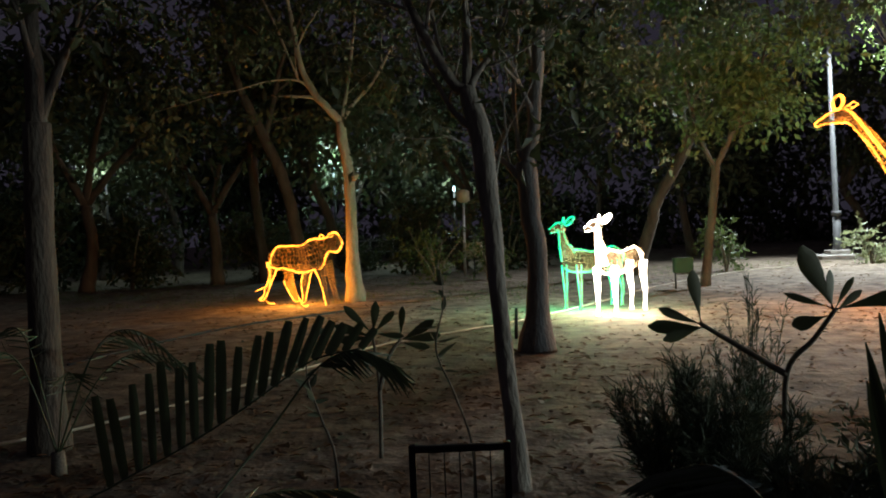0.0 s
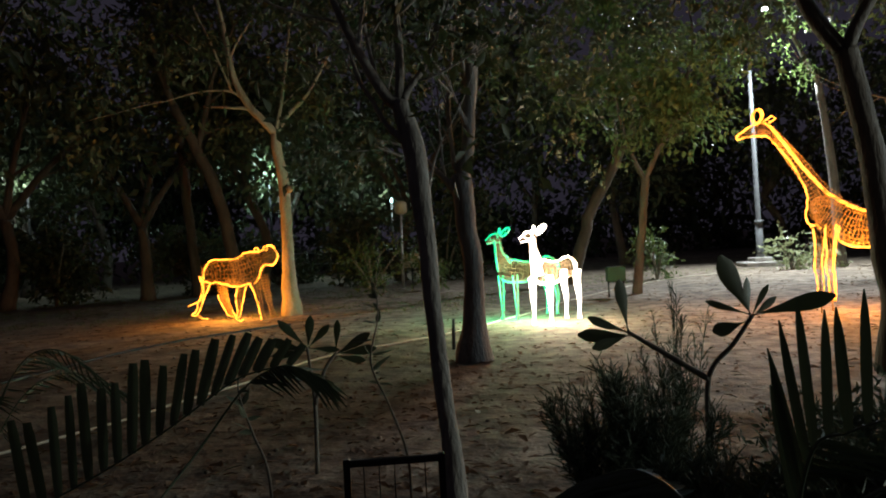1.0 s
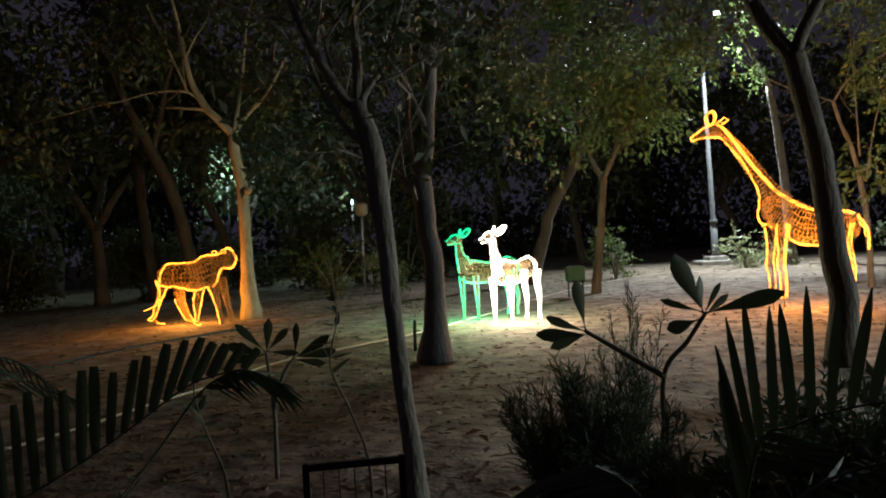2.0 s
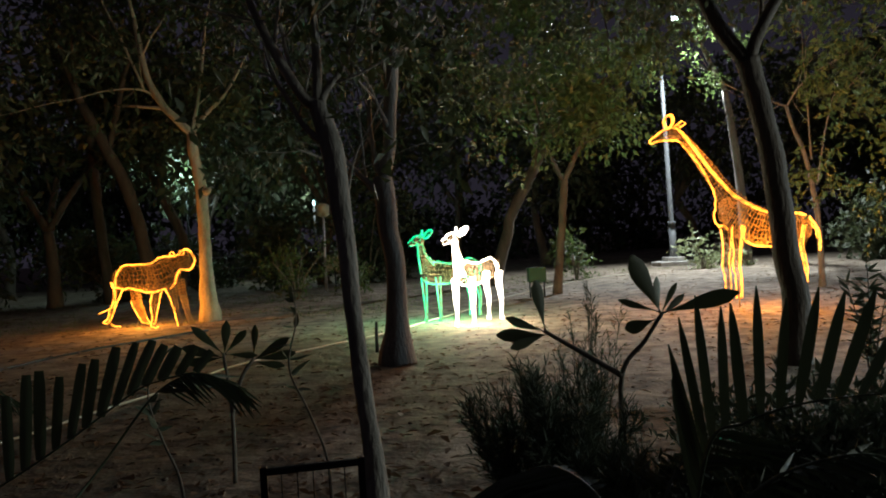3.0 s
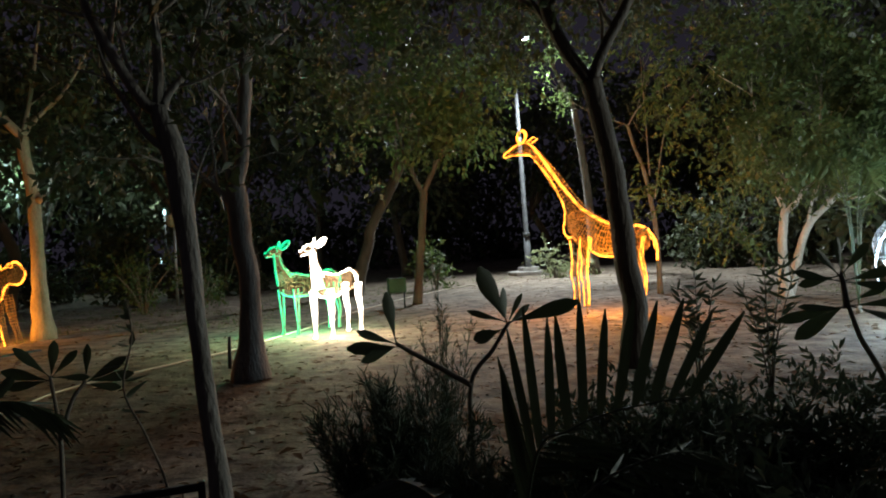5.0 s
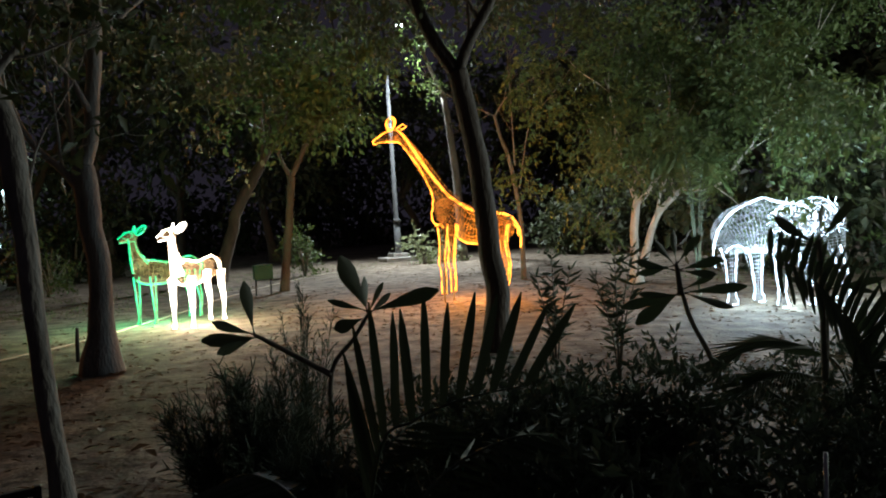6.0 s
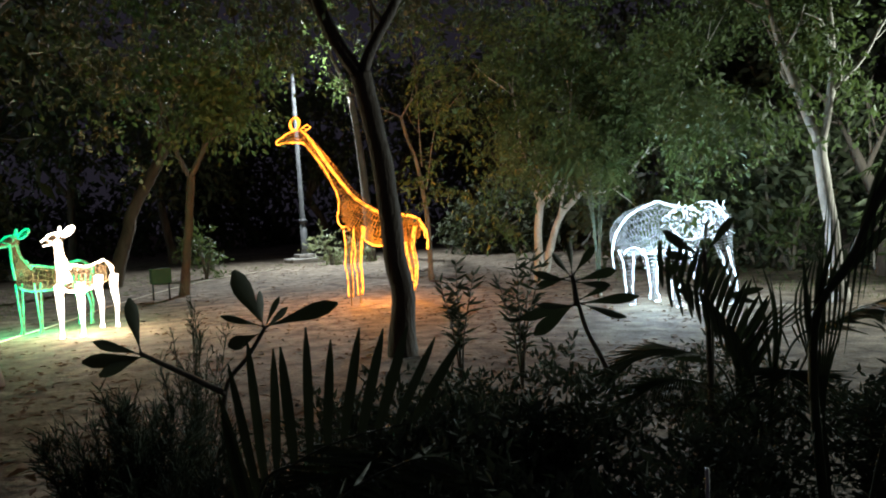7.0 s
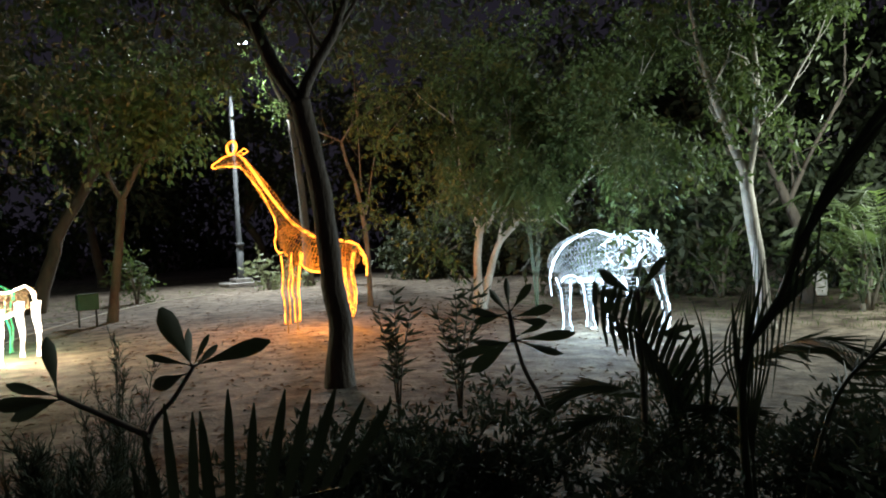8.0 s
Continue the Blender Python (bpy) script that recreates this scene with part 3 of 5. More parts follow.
# ---- trees ----
def leaf_cloud(name, centres, count, size, mat, seed, squash=0.8, slim=1.0, rise=-0.7):
    """Small folded leaves in drooping sprays, thick in some places and open in others."""
    g = np.random.default_rng(seed)
    c = np.array([q[:3] for q in centres], float)
    r = np.array([q[3] for q in centres], float)
    wts = r ** 2.2
    per = 9
    many = max(2, count // per)
    count = many * per
    pick = g.choice(len(c), 2 * many, p=wts / wts.sum())
    d = g.normal(size=(2 * many, 3))
    d /= np.linalg.norm(d, axis=1)[:, None]
    start = c[pick] + d * (r[pick] * g.random(2 * many) ** 0.45)[:, None] * (1, 1, squash)
    thick = np.array([noise.noise(Vector(q) / (8 * size)) for q in start]) + g.normal(size=2 * many) * 0.08
    keep = np.argsort(-thick)[:many]
    way = g.normal(size=(many, 3)) * (1, 1, 0.6) + d[keep] * 0.7 + (0, 0, 0.5 * rise)
    way /= np.linalg.norm(way, axis=1)[:, None]
    u = np.tile(np.linspace(0, 1, per), many)[:, None]
    reach = np.repeat(g.uniform(2.2, 4.2, many) * size, per)[:, None]
    way = np.repeat(way, per, 0)
    p = np.repeat(start[keep], per, 0) + way * reach * u - (0, 0, 0.35) * reach * u * u + g.normal(size=(count, 3)) * 0.18 * size
    along = way * 0.7 + g.normal(size=(count, 3)) * 0.75 + (0, 0, 0.6 * rise)
    along /= np.linalg.norm(along, axis=1)[:, None]
    side = np.cross(along, g.normal(size=(count, 3)))
    side /= np.linalg.norm(side, axis=1)[:, None] + 1e-9
    nrm = np.cross(along, side)
    ln = size * g.uniform(0.6, 1.3, count)[:, None]
    wd = ln * g.uniform(0.38, 0.55, count)[:, None] * slim
    v = np.stack([p, p + along * ln * 0.45 + side * wd * 0.5 + nrm * wd * 0.15, p + along * ln - nrm * ln * 0.12, p + along * ln * 0.45 - side * wd * 0.5 + nrm * wd * 0.15], 1).reshape(-1, 3)
    me = bpy.data.meshes.new(name)
    me.vertices.add(len(v))
    me.vertices.foreach_set("co", v.astype(np.float32).ravel())
    idx = np.arange(count)[:, None] * 4
    tri = np.concatenate([idx + (0, 1, 2), idx + (0, 2, 3)], 1).reshape(-1)
    me.loops.add(len(tri))
    me.loops.foreach_set("vertex_index", tri.astype(np.int32))
    me.polygons.add(2 * count)
    me.polygons.foreach_set("loop_start", (np.arange(2 * count) * 3).astype(np.int32))
    me.materials.append(mat)
    me.update(calc_edges=True)
    me.validate()
    return me


def grow(sh, start, heading, length, radius, depth, r, tips, spread=0.6, lift=0.15):
    """A limb that wanders and splits; its ends are kept for the leaves."""
    pts, rad = [start], [radius]
    p, d = Vector(start), Vector(heading).normalized()
    steps = 5
    for i in range(steps):
        d = (d + rand_dir(r) * 0.16 + Vector((0, 0, lift * 0.2))).normalized()
        p = p + d * (length / steps)
        pts.append(p.copy())
        rad.append(radius * (1 - 0.5 * (i + 1) / steps))
    sh.tube(pts, rad, 7 if radius > 0.03 else 5)
    if depth <= 0:
        tips.append((*p, length * 0.75))
        tips.append((*pts[3], length * 0.55))
        return
    for k in range(3 if depth > 1 else 2):
        q = pts[rng_pick(r, (3, 4, 5))]
        nd = (d + rand_dir(r) * spread).normalized()
        grow(sh, q, nd, length * r.uniform(0.55, 0.8), radius * 0.5, depth - 1, r, tips, spread, lift)


def rng_pick(r, seq):
    return seq[int(r.random() * len(seq))]


def tree(name, chains, bark, leaf, label, leaves=5000, size=0.11, depth=1, seed=1, extra=(), squash=0.8, flare=1.25, clump=1.0, knots=(), twig=0.9, every=4):
    """chains: lines of (x, y, z, radius); the first is the trunk from the foot up, the others its limbs, which carry twigs and leaves."""
    r = random.Random(seed)
    foot = chains[0][0]
    root = empty(name, (foot[0], foot[1], 0))
    tagged(root, label, "tree")
    inv = Vector((-foot[0], -foot[1], 0))
    tips = []
    for c, chain in enumerate(chains):
        sh = Shape()
        line = curve_through(chain, 7)
        pts, rad = [], []
        for i, q in enumerate(line):
            w = 0.25 * q[3]
            pts.append(Vector((q[0] + w * noise.noise(Vector((q[2] * 2.5, seed, c))), q[1] + w * noise.noise(Vector((q[2] * 2.5, c, seed))), q[2])) + inv)
            low = max(0.0, 1 - max(q[2], 0) / (6 * foot[3])) if c == 0 else 0
            rad.append(q[3] * (1 + (flare - 1) * low ** 2 + 0.10 * noise.noise(Vector((q[2] * 4.1, seed, 5 + c)))))
        if c == 0:
            pts[0].z = -0.08
        sh.tube(pts, rad, 14 if c == 0 else 9)
        if c == 0:
            for kn in knots:
                at = Vector(kn[:3]) + inv
                sh.tube([at, at + Vector(kn[3:6]) * 0.5, at + Vector(kn[3:6])], [kn[6], kn[6] * 0.9, kn[6] * 0.55], 8)
            part("trunk", sh, bark, root)
            continue
        for i in range(len(pts) // 3, len(pts), every):
            d = (pts[i] - pts[i - 1]).normalized()
            grow(sh, pts[i], d + rand_dir(r) * 0.9, twig * r.uniform(0.6, 1.1), rad[i] * 0.5, depth, r, tips)
        d = (pts[-1] - pts[-3]).normalized()
        grow(sh, pts[-1], d, twig * 1.4, rad[-1] * 0.9, depth, r, tips)
        part("limb", sh, bark, root)
    centres = [(t[0], t[1], t[2], t[3] * clump) for t in tips] + [(e[0] + inv.x, e[1] + inv.y, e[2], e[3]) for e in extra]
    if leaves and centres:
        cr = new("crown", leaf_cloud("crown", centres, leaves, size, leaf, seed, squash))
        cr.parent = root
    return root


# lines of the trees: x, y, height, radius
CHEETAH_TREE = [
    [(-3.85, 14.08, 0.0, 0.177), (-3.87, 14.08, 1.24, 0.115), (-3.87, 14.08, 2.5, 0.106), (-3.97, 14.05, 3.23, 0.097), (-3.98, 14.05, 3.57, 0.097)],
    [(-3.98, 14.05, 3.57, 0.08), (-4.24, 13.97, 3.89, 0.075), (-4.45, 13.9, 4.13, 0.071), (-4.67, 13.83, 4.65, 0.062), (-4.75, 13.8, 5.18, 0.053), (-4.83, 13.77, 5.73, 0.04)],
    [(-4.45, 13.9, 4.13, 0.027), (-4.73, 13.81, 4.39, 0.022), (-5.28, 13.61, 4.38, 0.013), (-5.85, 13.37, 4.19, 0.009)],
    [(-4.73, 13.81, 4.39, 0.022), (-5.0, 13.71, 5.18, 0.022), (-5.29, 13.6, 5.92, 0.018)],
    [(-3.98, 14.05, 3.57, 0.049), (-3.72, 14.12, 3.94, 0.04), (-3.44, 14.19, 4.23, 0.035), (-3.21, 14.24, 4.56, 0.031), (-2.92, 14.31, 5.1, 0.022)],
    [(-3.98, 14.05, 3.57, 0.044), (-3.86, 14.08, 4.11, 0.035), (-3.73, 14.11, 4.87, 0.031), (-3.63, 14.14, 5.65, 0.022)],
]
DARK_TREE = [
    [(-0.19, 3.5, 0.0, 0.055), (-0.21, 3.55, 0.34, 0.046), (-0.25, 3.63, 0.77, 0.043), (-0.28, 3.71, 1.23, 0.047), (-0.32, 3.78, 1.63, 0.058), (-0.37, 3.81, 1.87, 0.055), (-0.4, 3.83, 2.0, 0.044)],
    [(-0.4, 3.83, 1.99, 0.039), (-0.47, 3.82, 2.04, 0.03), (-0.62, 3.8, 2.32, 0.025), (-0.71, 3.78, 2.53, 0.019), (-0.75, 3.78, 2.73, 0.014)],
    [(-0.4, 3.83, 2.0, 0.028), (-0.39, 3.83, 2.16, 0.025), (-0.39, 3.83, 2.37, 0.021), (-0.4, 3.83, 2.55, 0.017), (-0.4, 3.83, 2.75, 0.012)],
    [(-0.38, 3.83, 2.01, 0.028), (-0.34, 3.84, 2.08, 0.019), (-0.25, 3.85, 2.2, 0.015), (-0.17, 3.85, 2.43, 0.012), (-0.08, 3.85, 2.68, 0.01)],
    [(-0.38, 3.8, 1.79, 0.022), (-0.47, 3.8, 1.88, 0.015), (-0.56, 3.81, 2.05, 0.012), (-0.61, 3.8, 2.14, 0.011), (-0.66, 3.79, 2.37, 0.008)],
    [(-0.27, 3.75, 1.47, 0.006), (-0.23, 3.79, 1.67, 0.006), (-0.18, 3.81, 1.79, 0.004)],
]
TWIN_TREE = [
    [(-0.16, 7.65, 0.0, 0.155), (-0.14, 7.65, 0.48, 0.112), (-0.13, 7.65, 0.95, 0.105), (-0.17, 7.65, 1.49, 0.11), (-0.21, 7.65, 1.76, 0.11), (-0.21, 7.65, 1.97, 0.099)],
    [(-0.2, 7.65, 1.96, 0.073), (-0.13, 7.65, 2.26, 0.068), (-0.09, 7.65, 2.54, 0.068), (-0.03, 7.65, 3.26, 0.065), (-0.0, 7.65, 3.86, 0.058), (0.0, 7.65, 4.33, 0.047)],
    [(-0.22, 7.65, 1.98, 0.037), (-0.28, 7.65, 2.12, 0.026), (-0.3, 7.65, 2.73, 0.024), (-0.23, 7.65, 3.34, 0.021), (-0.16, 7.65, 3.81, 0.018)],
    [(-0.22, 7.65, 1.73, 0.047), (-0.37, 7.64, 1.92, 0.034), (-0.63, 7.63, 2.21, 0.029), (-0.8, 7.61, 2.65, 0.021)],
]
LEFT_PALE = [
    [(3.13, 15.5, 0.0, 0.098), (3.27, 15.47, 1.18, 0.083), (3.39, 15.44, 2.25, 0.083), (3.4, 15.44, 2.43, 0.079)],
    [(3.39, 15.44, 2.39, 0.064), (3.58, 15.4, 2.77, 0.059), (3.81, 15.35, 3.22, 0.049), (4.14, 15.26, 3.95, 0.039), (4.39, 15.19, 4.74, 0.029)],
    [(3.39, 15.44, 2.39, 0.054), (3.18, 15.49, 2.87, 0.044), (2.99, 15.52, 3.48, 0.034), (2.86, 15.55, 4.33, 0.029)],
]
LEAN = [
    [(2.25, 19.88, 0.0, 0.186), (2.67, 19.83, 1.25, 0.155), (2.87, 19.8, 1.92, 0.148), (3.51, 19.7, 3.08, 0.132), (3.84, 19.64, 3.69, 0.117)],
    [(3.84, 19.64, 3.69, 0.093), (4.25, 19.55, 4.63, 0.078), (4.74, 19.44, 5.93, 0.062)],
    [(3.59, 19.68, 3.18, 0.078), (3.57, 19.69, 4.24, 0.062), (3.27, 19.74, 5.49, 0.054)],
]
GTREE = [
    [(3.32, 6.19, 0.0, 0.123), (3.34, 6.18, 0.45, 0.113), (3.28, 6.22, 1.36, 0.105), (3.2, 6.25, 2.09, 0.097), (3.13, 6.29, 2.49, 0.099), (3.09, 6.31, 2.69, 0.102)],
    [(3.09, 6.31, 2.67, 0.07), (2.91, 6.39, 2.98, 0.07), (2.79, 6.43, 3.29, 0.064), (2.74, 6.46, 3.51, 0.059), (2.66, 6.49, 3.92, 0.048)],
    [(3.11, 6.3, 2.67, 0.059), (3.17, 6.27, 2.86, 0.054), (3.33, 6.19, 3.18, 0.051), (3.41, 6.15, 3.35, 0.046), (3.56, 6.07, 3.79, 0.038)],
]
RTREE = [
    [(9.05, 5.32, 0.0, 0.112), (9.04, 5.35, 0.45, 0.088), (9.01, 5.39, 1.01, 0.084), (8.97, 5.46, 1.75, 0.084), (8.96, 5.47, 2.0, 0.088)],
    [(8.96, 5.47, 1.97, 0.06), (8.88, 5.59, 2.42, 0.068), (8.78, 5.75, 3.05, 0.064), (8.73, 5.82, 3.29, 0.052), (8.67, 5.91, 3.77, 0.036)],
    [(8.97, 5.46, 1.97, 0.056), (9.01, 5.39, 2.31, 0.048), (9.04, 5.33, 2.84, 0.044), (9.05, 5.33, 3.38, 0.036), (9.03, 5.36, 3.89, 0.028)],
    [(9.03, 5.35, 2.61, 0.024), (9.06, 5.31, 2.65, 0.024), (9.21, 5.05, 2.96, 0.02), (9.3, 4.88, 3.31, 0.016), (9.37, 4.75, 3.54, 0.012)],
]
TWOSTEM = [
    [(8.6, 10.74, 0.0, 0.116), (8.58, 10.75, 0.5, 0.079), (8.59, 10.75, 0.88, 0.074), (8.63, 10.72, 1.38, 0.069), (8.67, 10.69, 1.5, 0.069)],
    [(8.66, 10.69, 1.47, 0.058), (8.8, 10.58, 1.64, 0.048), (8.99, 10.42, 2.06, 0.037), (9.09, 10.34, 2.58, 0.032)],
    [(8.65, 10.7, 0.08, 0.085), (8.77, 10.6, 0.7, 0.069), (8.92, 10.48, 1.22, 0.058), (9.2, 10.24, 1.62, 0.053), (9.58, 9.89, 2.36, 0.042), (9.79, 9.69, 2.84, 0.032)],
    [(8.65, 10.7, 1.43, 0.053), (8.54, 10.79, 1.88, 0.037), (8.43, 10.87, 2.41, 0.032)],
    [(9.2, 10.24, 1.62, 0.026), (9.65, 9.82, 1.66, 0.026), (9.96, 9.52, 2.12, 0.026), (10.27, 9.18, 2.69, 0.021)],
]
FARLEFT = [
    [(-3.15, 4.17, 0.0, 0.105), (-3.15, 4.17, 0.55, 0.093), (-3.15, 4.17, 1.22, 0.085), (-3.14, 4.18, 2.04, 0.081)],
    [(-3.14, 4.18, 2.02, 0.061), (-3.14, 4.18, 2.46, 0.053), (-3.15, 4.17, 2.91, 0.044)],
    [(-3.14, 4.17, 1.98, 0.04), (-3.06, 4.24, 2.29, 0.03), (-2.95, 4.31, 2.62, 0.024)],
]
TWIGTREE = [
    [(7.84, 13.53, 0.0, 0.058), (7.81, 13.54, 1.45, 0.051), (7.67, 13.62, 2.52, 0.043), (7.53, 13.7, 3.02, 0.036), (7.43, 13.75, 3.48, 0.033)],
    [(7.43, 13.75, 3.48, 0.022), (7.29, 13.82, 3.56, 0.018), (6.98, 13.98, 3.72, 0.014)],
    [(7.42, 13.76, 3.44, 0.022), (7.62, 13.65, 3.79, 0.018), (7.9, 13.5, 4.06, 0.014), (8.25, 13.29, 4.25, 0.011)],
    [(7.77, 13.57, 2.41, 0.022), (7.76, 13.58, 3.13, 0.014), (7.75, 13.58, 3.79, 0.014), (7.72, 13.59, 4.44, 0.011)],
    [(7.83, 13.53, 1.93, 0.018), (8.06, 13.4, 3.24, 0.014), (8.33, 13.24, 3.65, 0.011), (8.6, 13.07, 3.99, 0.011)],
]
BACK1 = [
    [(-7.12, 20.85, 0.0, 0.188), (-7.63, 20.66, 2.9, 0.171), (-8.11, 20.48, 4.24, 0.154), (-8.65, 20.26, 5.56, 0.128)],
    [(-8.65, 20.26, 5.56, 0.103), (-9.03, 20.09, 6.86, 0.085)],
    [(-8.11, 20.48, 4.24, 0.085), (-7.74, 20.62, 5.89, 0.077)],
]
BACK2 = [
    [(-9.01, 22.28, 0.0, 0.168), (-9.18, 22.21, 2.35, 0.149), (-9.24, 22.18, 3.61, 0.149), (-9.29, 22.16, 5.41, 0.131)],
    [(-9.3, 22.16, 5.23, 0.093), (-8.91, 22.31, 6.85, 0.075)],
]
BACKR = [
    [(12.12, 6.4, 0.0, 0.115), (12.07, 6.48, 1.11, 0.094), (12.0, 6.61, 1.68, 0.084), (11.92, 6.75, 2.07, 0.073)],
    [(12.0, 6.61, 1.68, 0.052), (12.11, 6.41, 2.23, 0.042)],
    [(11.92, 6.75, 2.07, 0.047), (11.82, 6.92, 2.57, 0.037)],
]
E8 = [(6.94, 5.55, 1.3, 0.22), (8.37, 5.82, 1.0, 0.28), (8.33, 5.87, 1.41, 0.35), (8.14, 5.79, 1.81, 0.5), (7.77, 5.79, 2.44, 0.7), (8.59, 7.17, 3.24, 0.7), (6.64, 5.44, 1.41, 0.2), (8.34, 7.45, 2.02, 0.45), (8.58, 5.51, 2.94, 0.5), (8.91, 5.54, 3.48, 0.6), (9.12, 4.99, 2.89, 0.35), (9.15, 4.95, 2.45, 0.2)]
EL = [(4.98, 8.6, 1.8, 0.3), (5.4, 8.59, 1.48, 0.4), (5.89, 8.86, 2.29, 0.8), (6.73, 8.89, 2.47, 1.0), (8.7, 9.88, 2.63, 1.2), (9.44, 9.19, 3.06, 1.2), (8.37, 10.16, 4.06, 1.5), (9.48, 9.15, 4.54, 1.5), (6.87, 10.61, 4.02, 1.2), (6.98, 9.95, 1.38, 0.6), (8.45, 7.32, 2.17, 0.7)]
ET = [(0.28, 9.02, 3.49, 0.8), (1.06, 9.97, 3.82, 0.8), (1.93, 10.86, 3.74, 0.9), (1.31, 9.94, 2.97, 0.6), (1.81, 10.88, 2.55, 0.5)]
EP = [(4.3, 16.5, 5.0, 0.5), (4.7, 17.0, 5.4, 0.4), (4.6, 16.4, 4.6, 0.4), (4.1, 16.2, 4.5, 0.4), (3.35, 15.6, 3.7, 0.35), (3.3, 15.5, 3.4, 0.3), (3.78, 14.03, 4.18, 0.7), (3.2, 14.68, 3.39, 0.5), (3.64, 14.58, 4.85, 0.8), (2.79, 15.78, 4.19, 0.9)]

# trees that stand among the sculptures
tree("tree", CHEETAH_TREE, BARK_PALE, LEAF_SHADED, "slender pale-barked tree forking above a cut knot", 2600, 0.17, 0, 3, knots=[(CHEETAH_TREE[0][2][0] + 0.08, CHEETAH_TREE[0][2][1] - 0.05, CHEETAH_TREE[0][2][2] - 0.05, 0.12, -0.06, 0.06, 0.07)], twig=1.1, every=14)
tree("tree", DARK_TREE, BARK_GREY, LEAF_SHADED, "thin grey tree with a crooked dark trunk", 900, 0.09, 1, 5, twig=0.45)
tree("tree", TWIN_TREE, BARK_GREY, LEAF_SHADED, "grey tree with twin stems above a buttressed foot", 6500, 0.11, 1, 8, flare=1.4, extra=ET + [(-2.69, 8.62, 4.03, 0.8), (-1.9, 8.83, 3.89, 0.7), (-0.95, 7.97, 3.81, 0.7), (-0.36, 8.52, 3.74, 0.7), (-4.09, 9.16, 4.23, 0.9), (-5.02, 8.68, 3.96, 0.9)], twig=0.9)
tree("tree", LEFT_PALE, BARK_DARK, LEAF, "dark forked tree with a leafy lit crown", 6800, 0.16, 1, 11, extra=EP, twig=1.2)
tree("tree", LEAN, BARK_DARK, LEAF_SHADED, "leaning grey tree in the dim haze behind the deer", 4200, 0.2, 1, 13, twig=1.6)
tree("tree", GTREE, BARK_DARK, LEAF_SHADED, "dark leaning forked tree beside the giraffe", 7500, 0.10, 1, 17, extra=[(2.58, 7.89, 3.86, 0.75), (3.17, 7.47, 4.07, 0.7), (3.99, 6.86, 3.98, 0.7), (4.77, 7.21, 3.88, 0.7), (4.07, 8.17, 3.91, 0.6), (2.22, 8.81, 4.03, 0.8), (1.54, 8.94, 4.03, 0.8), (1.1, 9.49, 3.87, 0.8), (5.21, 6.91, 4.19, 0.8), (3.38, 8.99, 3.89, 0.5)], twig=0.9)
tree("tree", RTREE, BARK_WHITE, LEAF, "whitish forked tree with trailing leafy strands", 7500, 0.11, 1, 19, extra=E8, twig=0.5, every=9)
tree("tree", TWOSTEM, BARK_WHITE, LEAF, "low spreading tree with two pale stems", 26000, 0.105, 1, 23, extra=EL, twig=1.0)
tree("tree", FARLEFT, BARK_DARK, LEAF_SHADED, "dark straight tree in deep shade", 900, 0.11, 1, 29, twig=0.7)
tree("tree", TWIGTREE, BARK_GREY, LEAF_SHADED, "small tree with thin bare pale twigs", 1300, 0.15, 1, 31, twig=0.7)
tree("tree", BACK1, BARK_DARK, LEAF_SHADED, "crooked dark tree before the hedge", 2600, 0.24, 1, 37, twig=1.8)
tree("tree", BACK2, BARK_DARK, LEAF_SHADED, "thin dark tree before the hedge", 2200, 0.24, 1, 41, twig=1.8)
tree("tree", BACKR, BARK_DARK, LEAF, "dark tree beside the grass", 700, 0.13, 1, 43, twig=1.1)

tree("tree", [[(10.45, 22.17, 0.0, 0.16), (10.37, 22.22, 2.88, 0.13), (9.92, 21.87, 5.39, 0.1)], [(9.92, 21.87, 5.39, 0.08), (8.91, 21.22, 6.77, 0.05)]], BARK_GREY, LEAF, "tall tree whose crown hangs about the lamp post", 1300, 0.12, 1, 47, extra=[(5.4, 19.6, 6.3, 0.6), (6.1, 19.9, 6.2, 0.55), (6.8, 19.7, 6.3, 0.55), (7.4, 20.0, 6.35, 0.5), (7.9, 19.8, 6.25, 0.5), (8.5, 20.1, 6.3, 0.5), (9.2, 19.9, 6.4, 0.6), (4.7, 19.4, 6.6, 0.6), (8.11, 19.93, 5.91, 0.55), (7.44, 20.19, 5.79, 0.4), (8.8, 20.18, 6.48, 0.8), (8.46, 20.86, 7.02, 0.5), (6.83, 19.87, 6.36, 0.7), (9.05, 20.07, 5.35, 0.6)], twig=0.9)

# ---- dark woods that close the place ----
def far_tree(x, y, h, r, seed, leaf=LEAF_SHADED, leaves=3000, size=0.36):
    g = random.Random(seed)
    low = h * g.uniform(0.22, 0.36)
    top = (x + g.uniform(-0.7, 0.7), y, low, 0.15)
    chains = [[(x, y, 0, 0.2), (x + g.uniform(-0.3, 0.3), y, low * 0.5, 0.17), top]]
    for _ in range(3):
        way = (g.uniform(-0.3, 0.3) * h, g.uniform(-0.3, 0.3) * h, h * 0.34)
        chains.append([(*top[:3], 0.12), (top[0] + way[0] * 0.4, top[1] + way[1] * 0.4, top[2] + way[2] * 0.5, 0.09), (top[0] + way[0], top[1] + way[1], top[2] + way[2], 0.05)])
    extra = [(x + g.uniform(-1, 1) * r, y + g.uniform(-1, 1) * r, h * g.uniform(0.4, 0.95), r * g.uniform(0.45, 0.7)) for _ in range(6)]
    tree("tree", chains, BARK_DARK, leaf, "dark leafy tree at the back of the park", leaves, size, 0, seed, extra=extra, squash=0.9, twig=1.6)


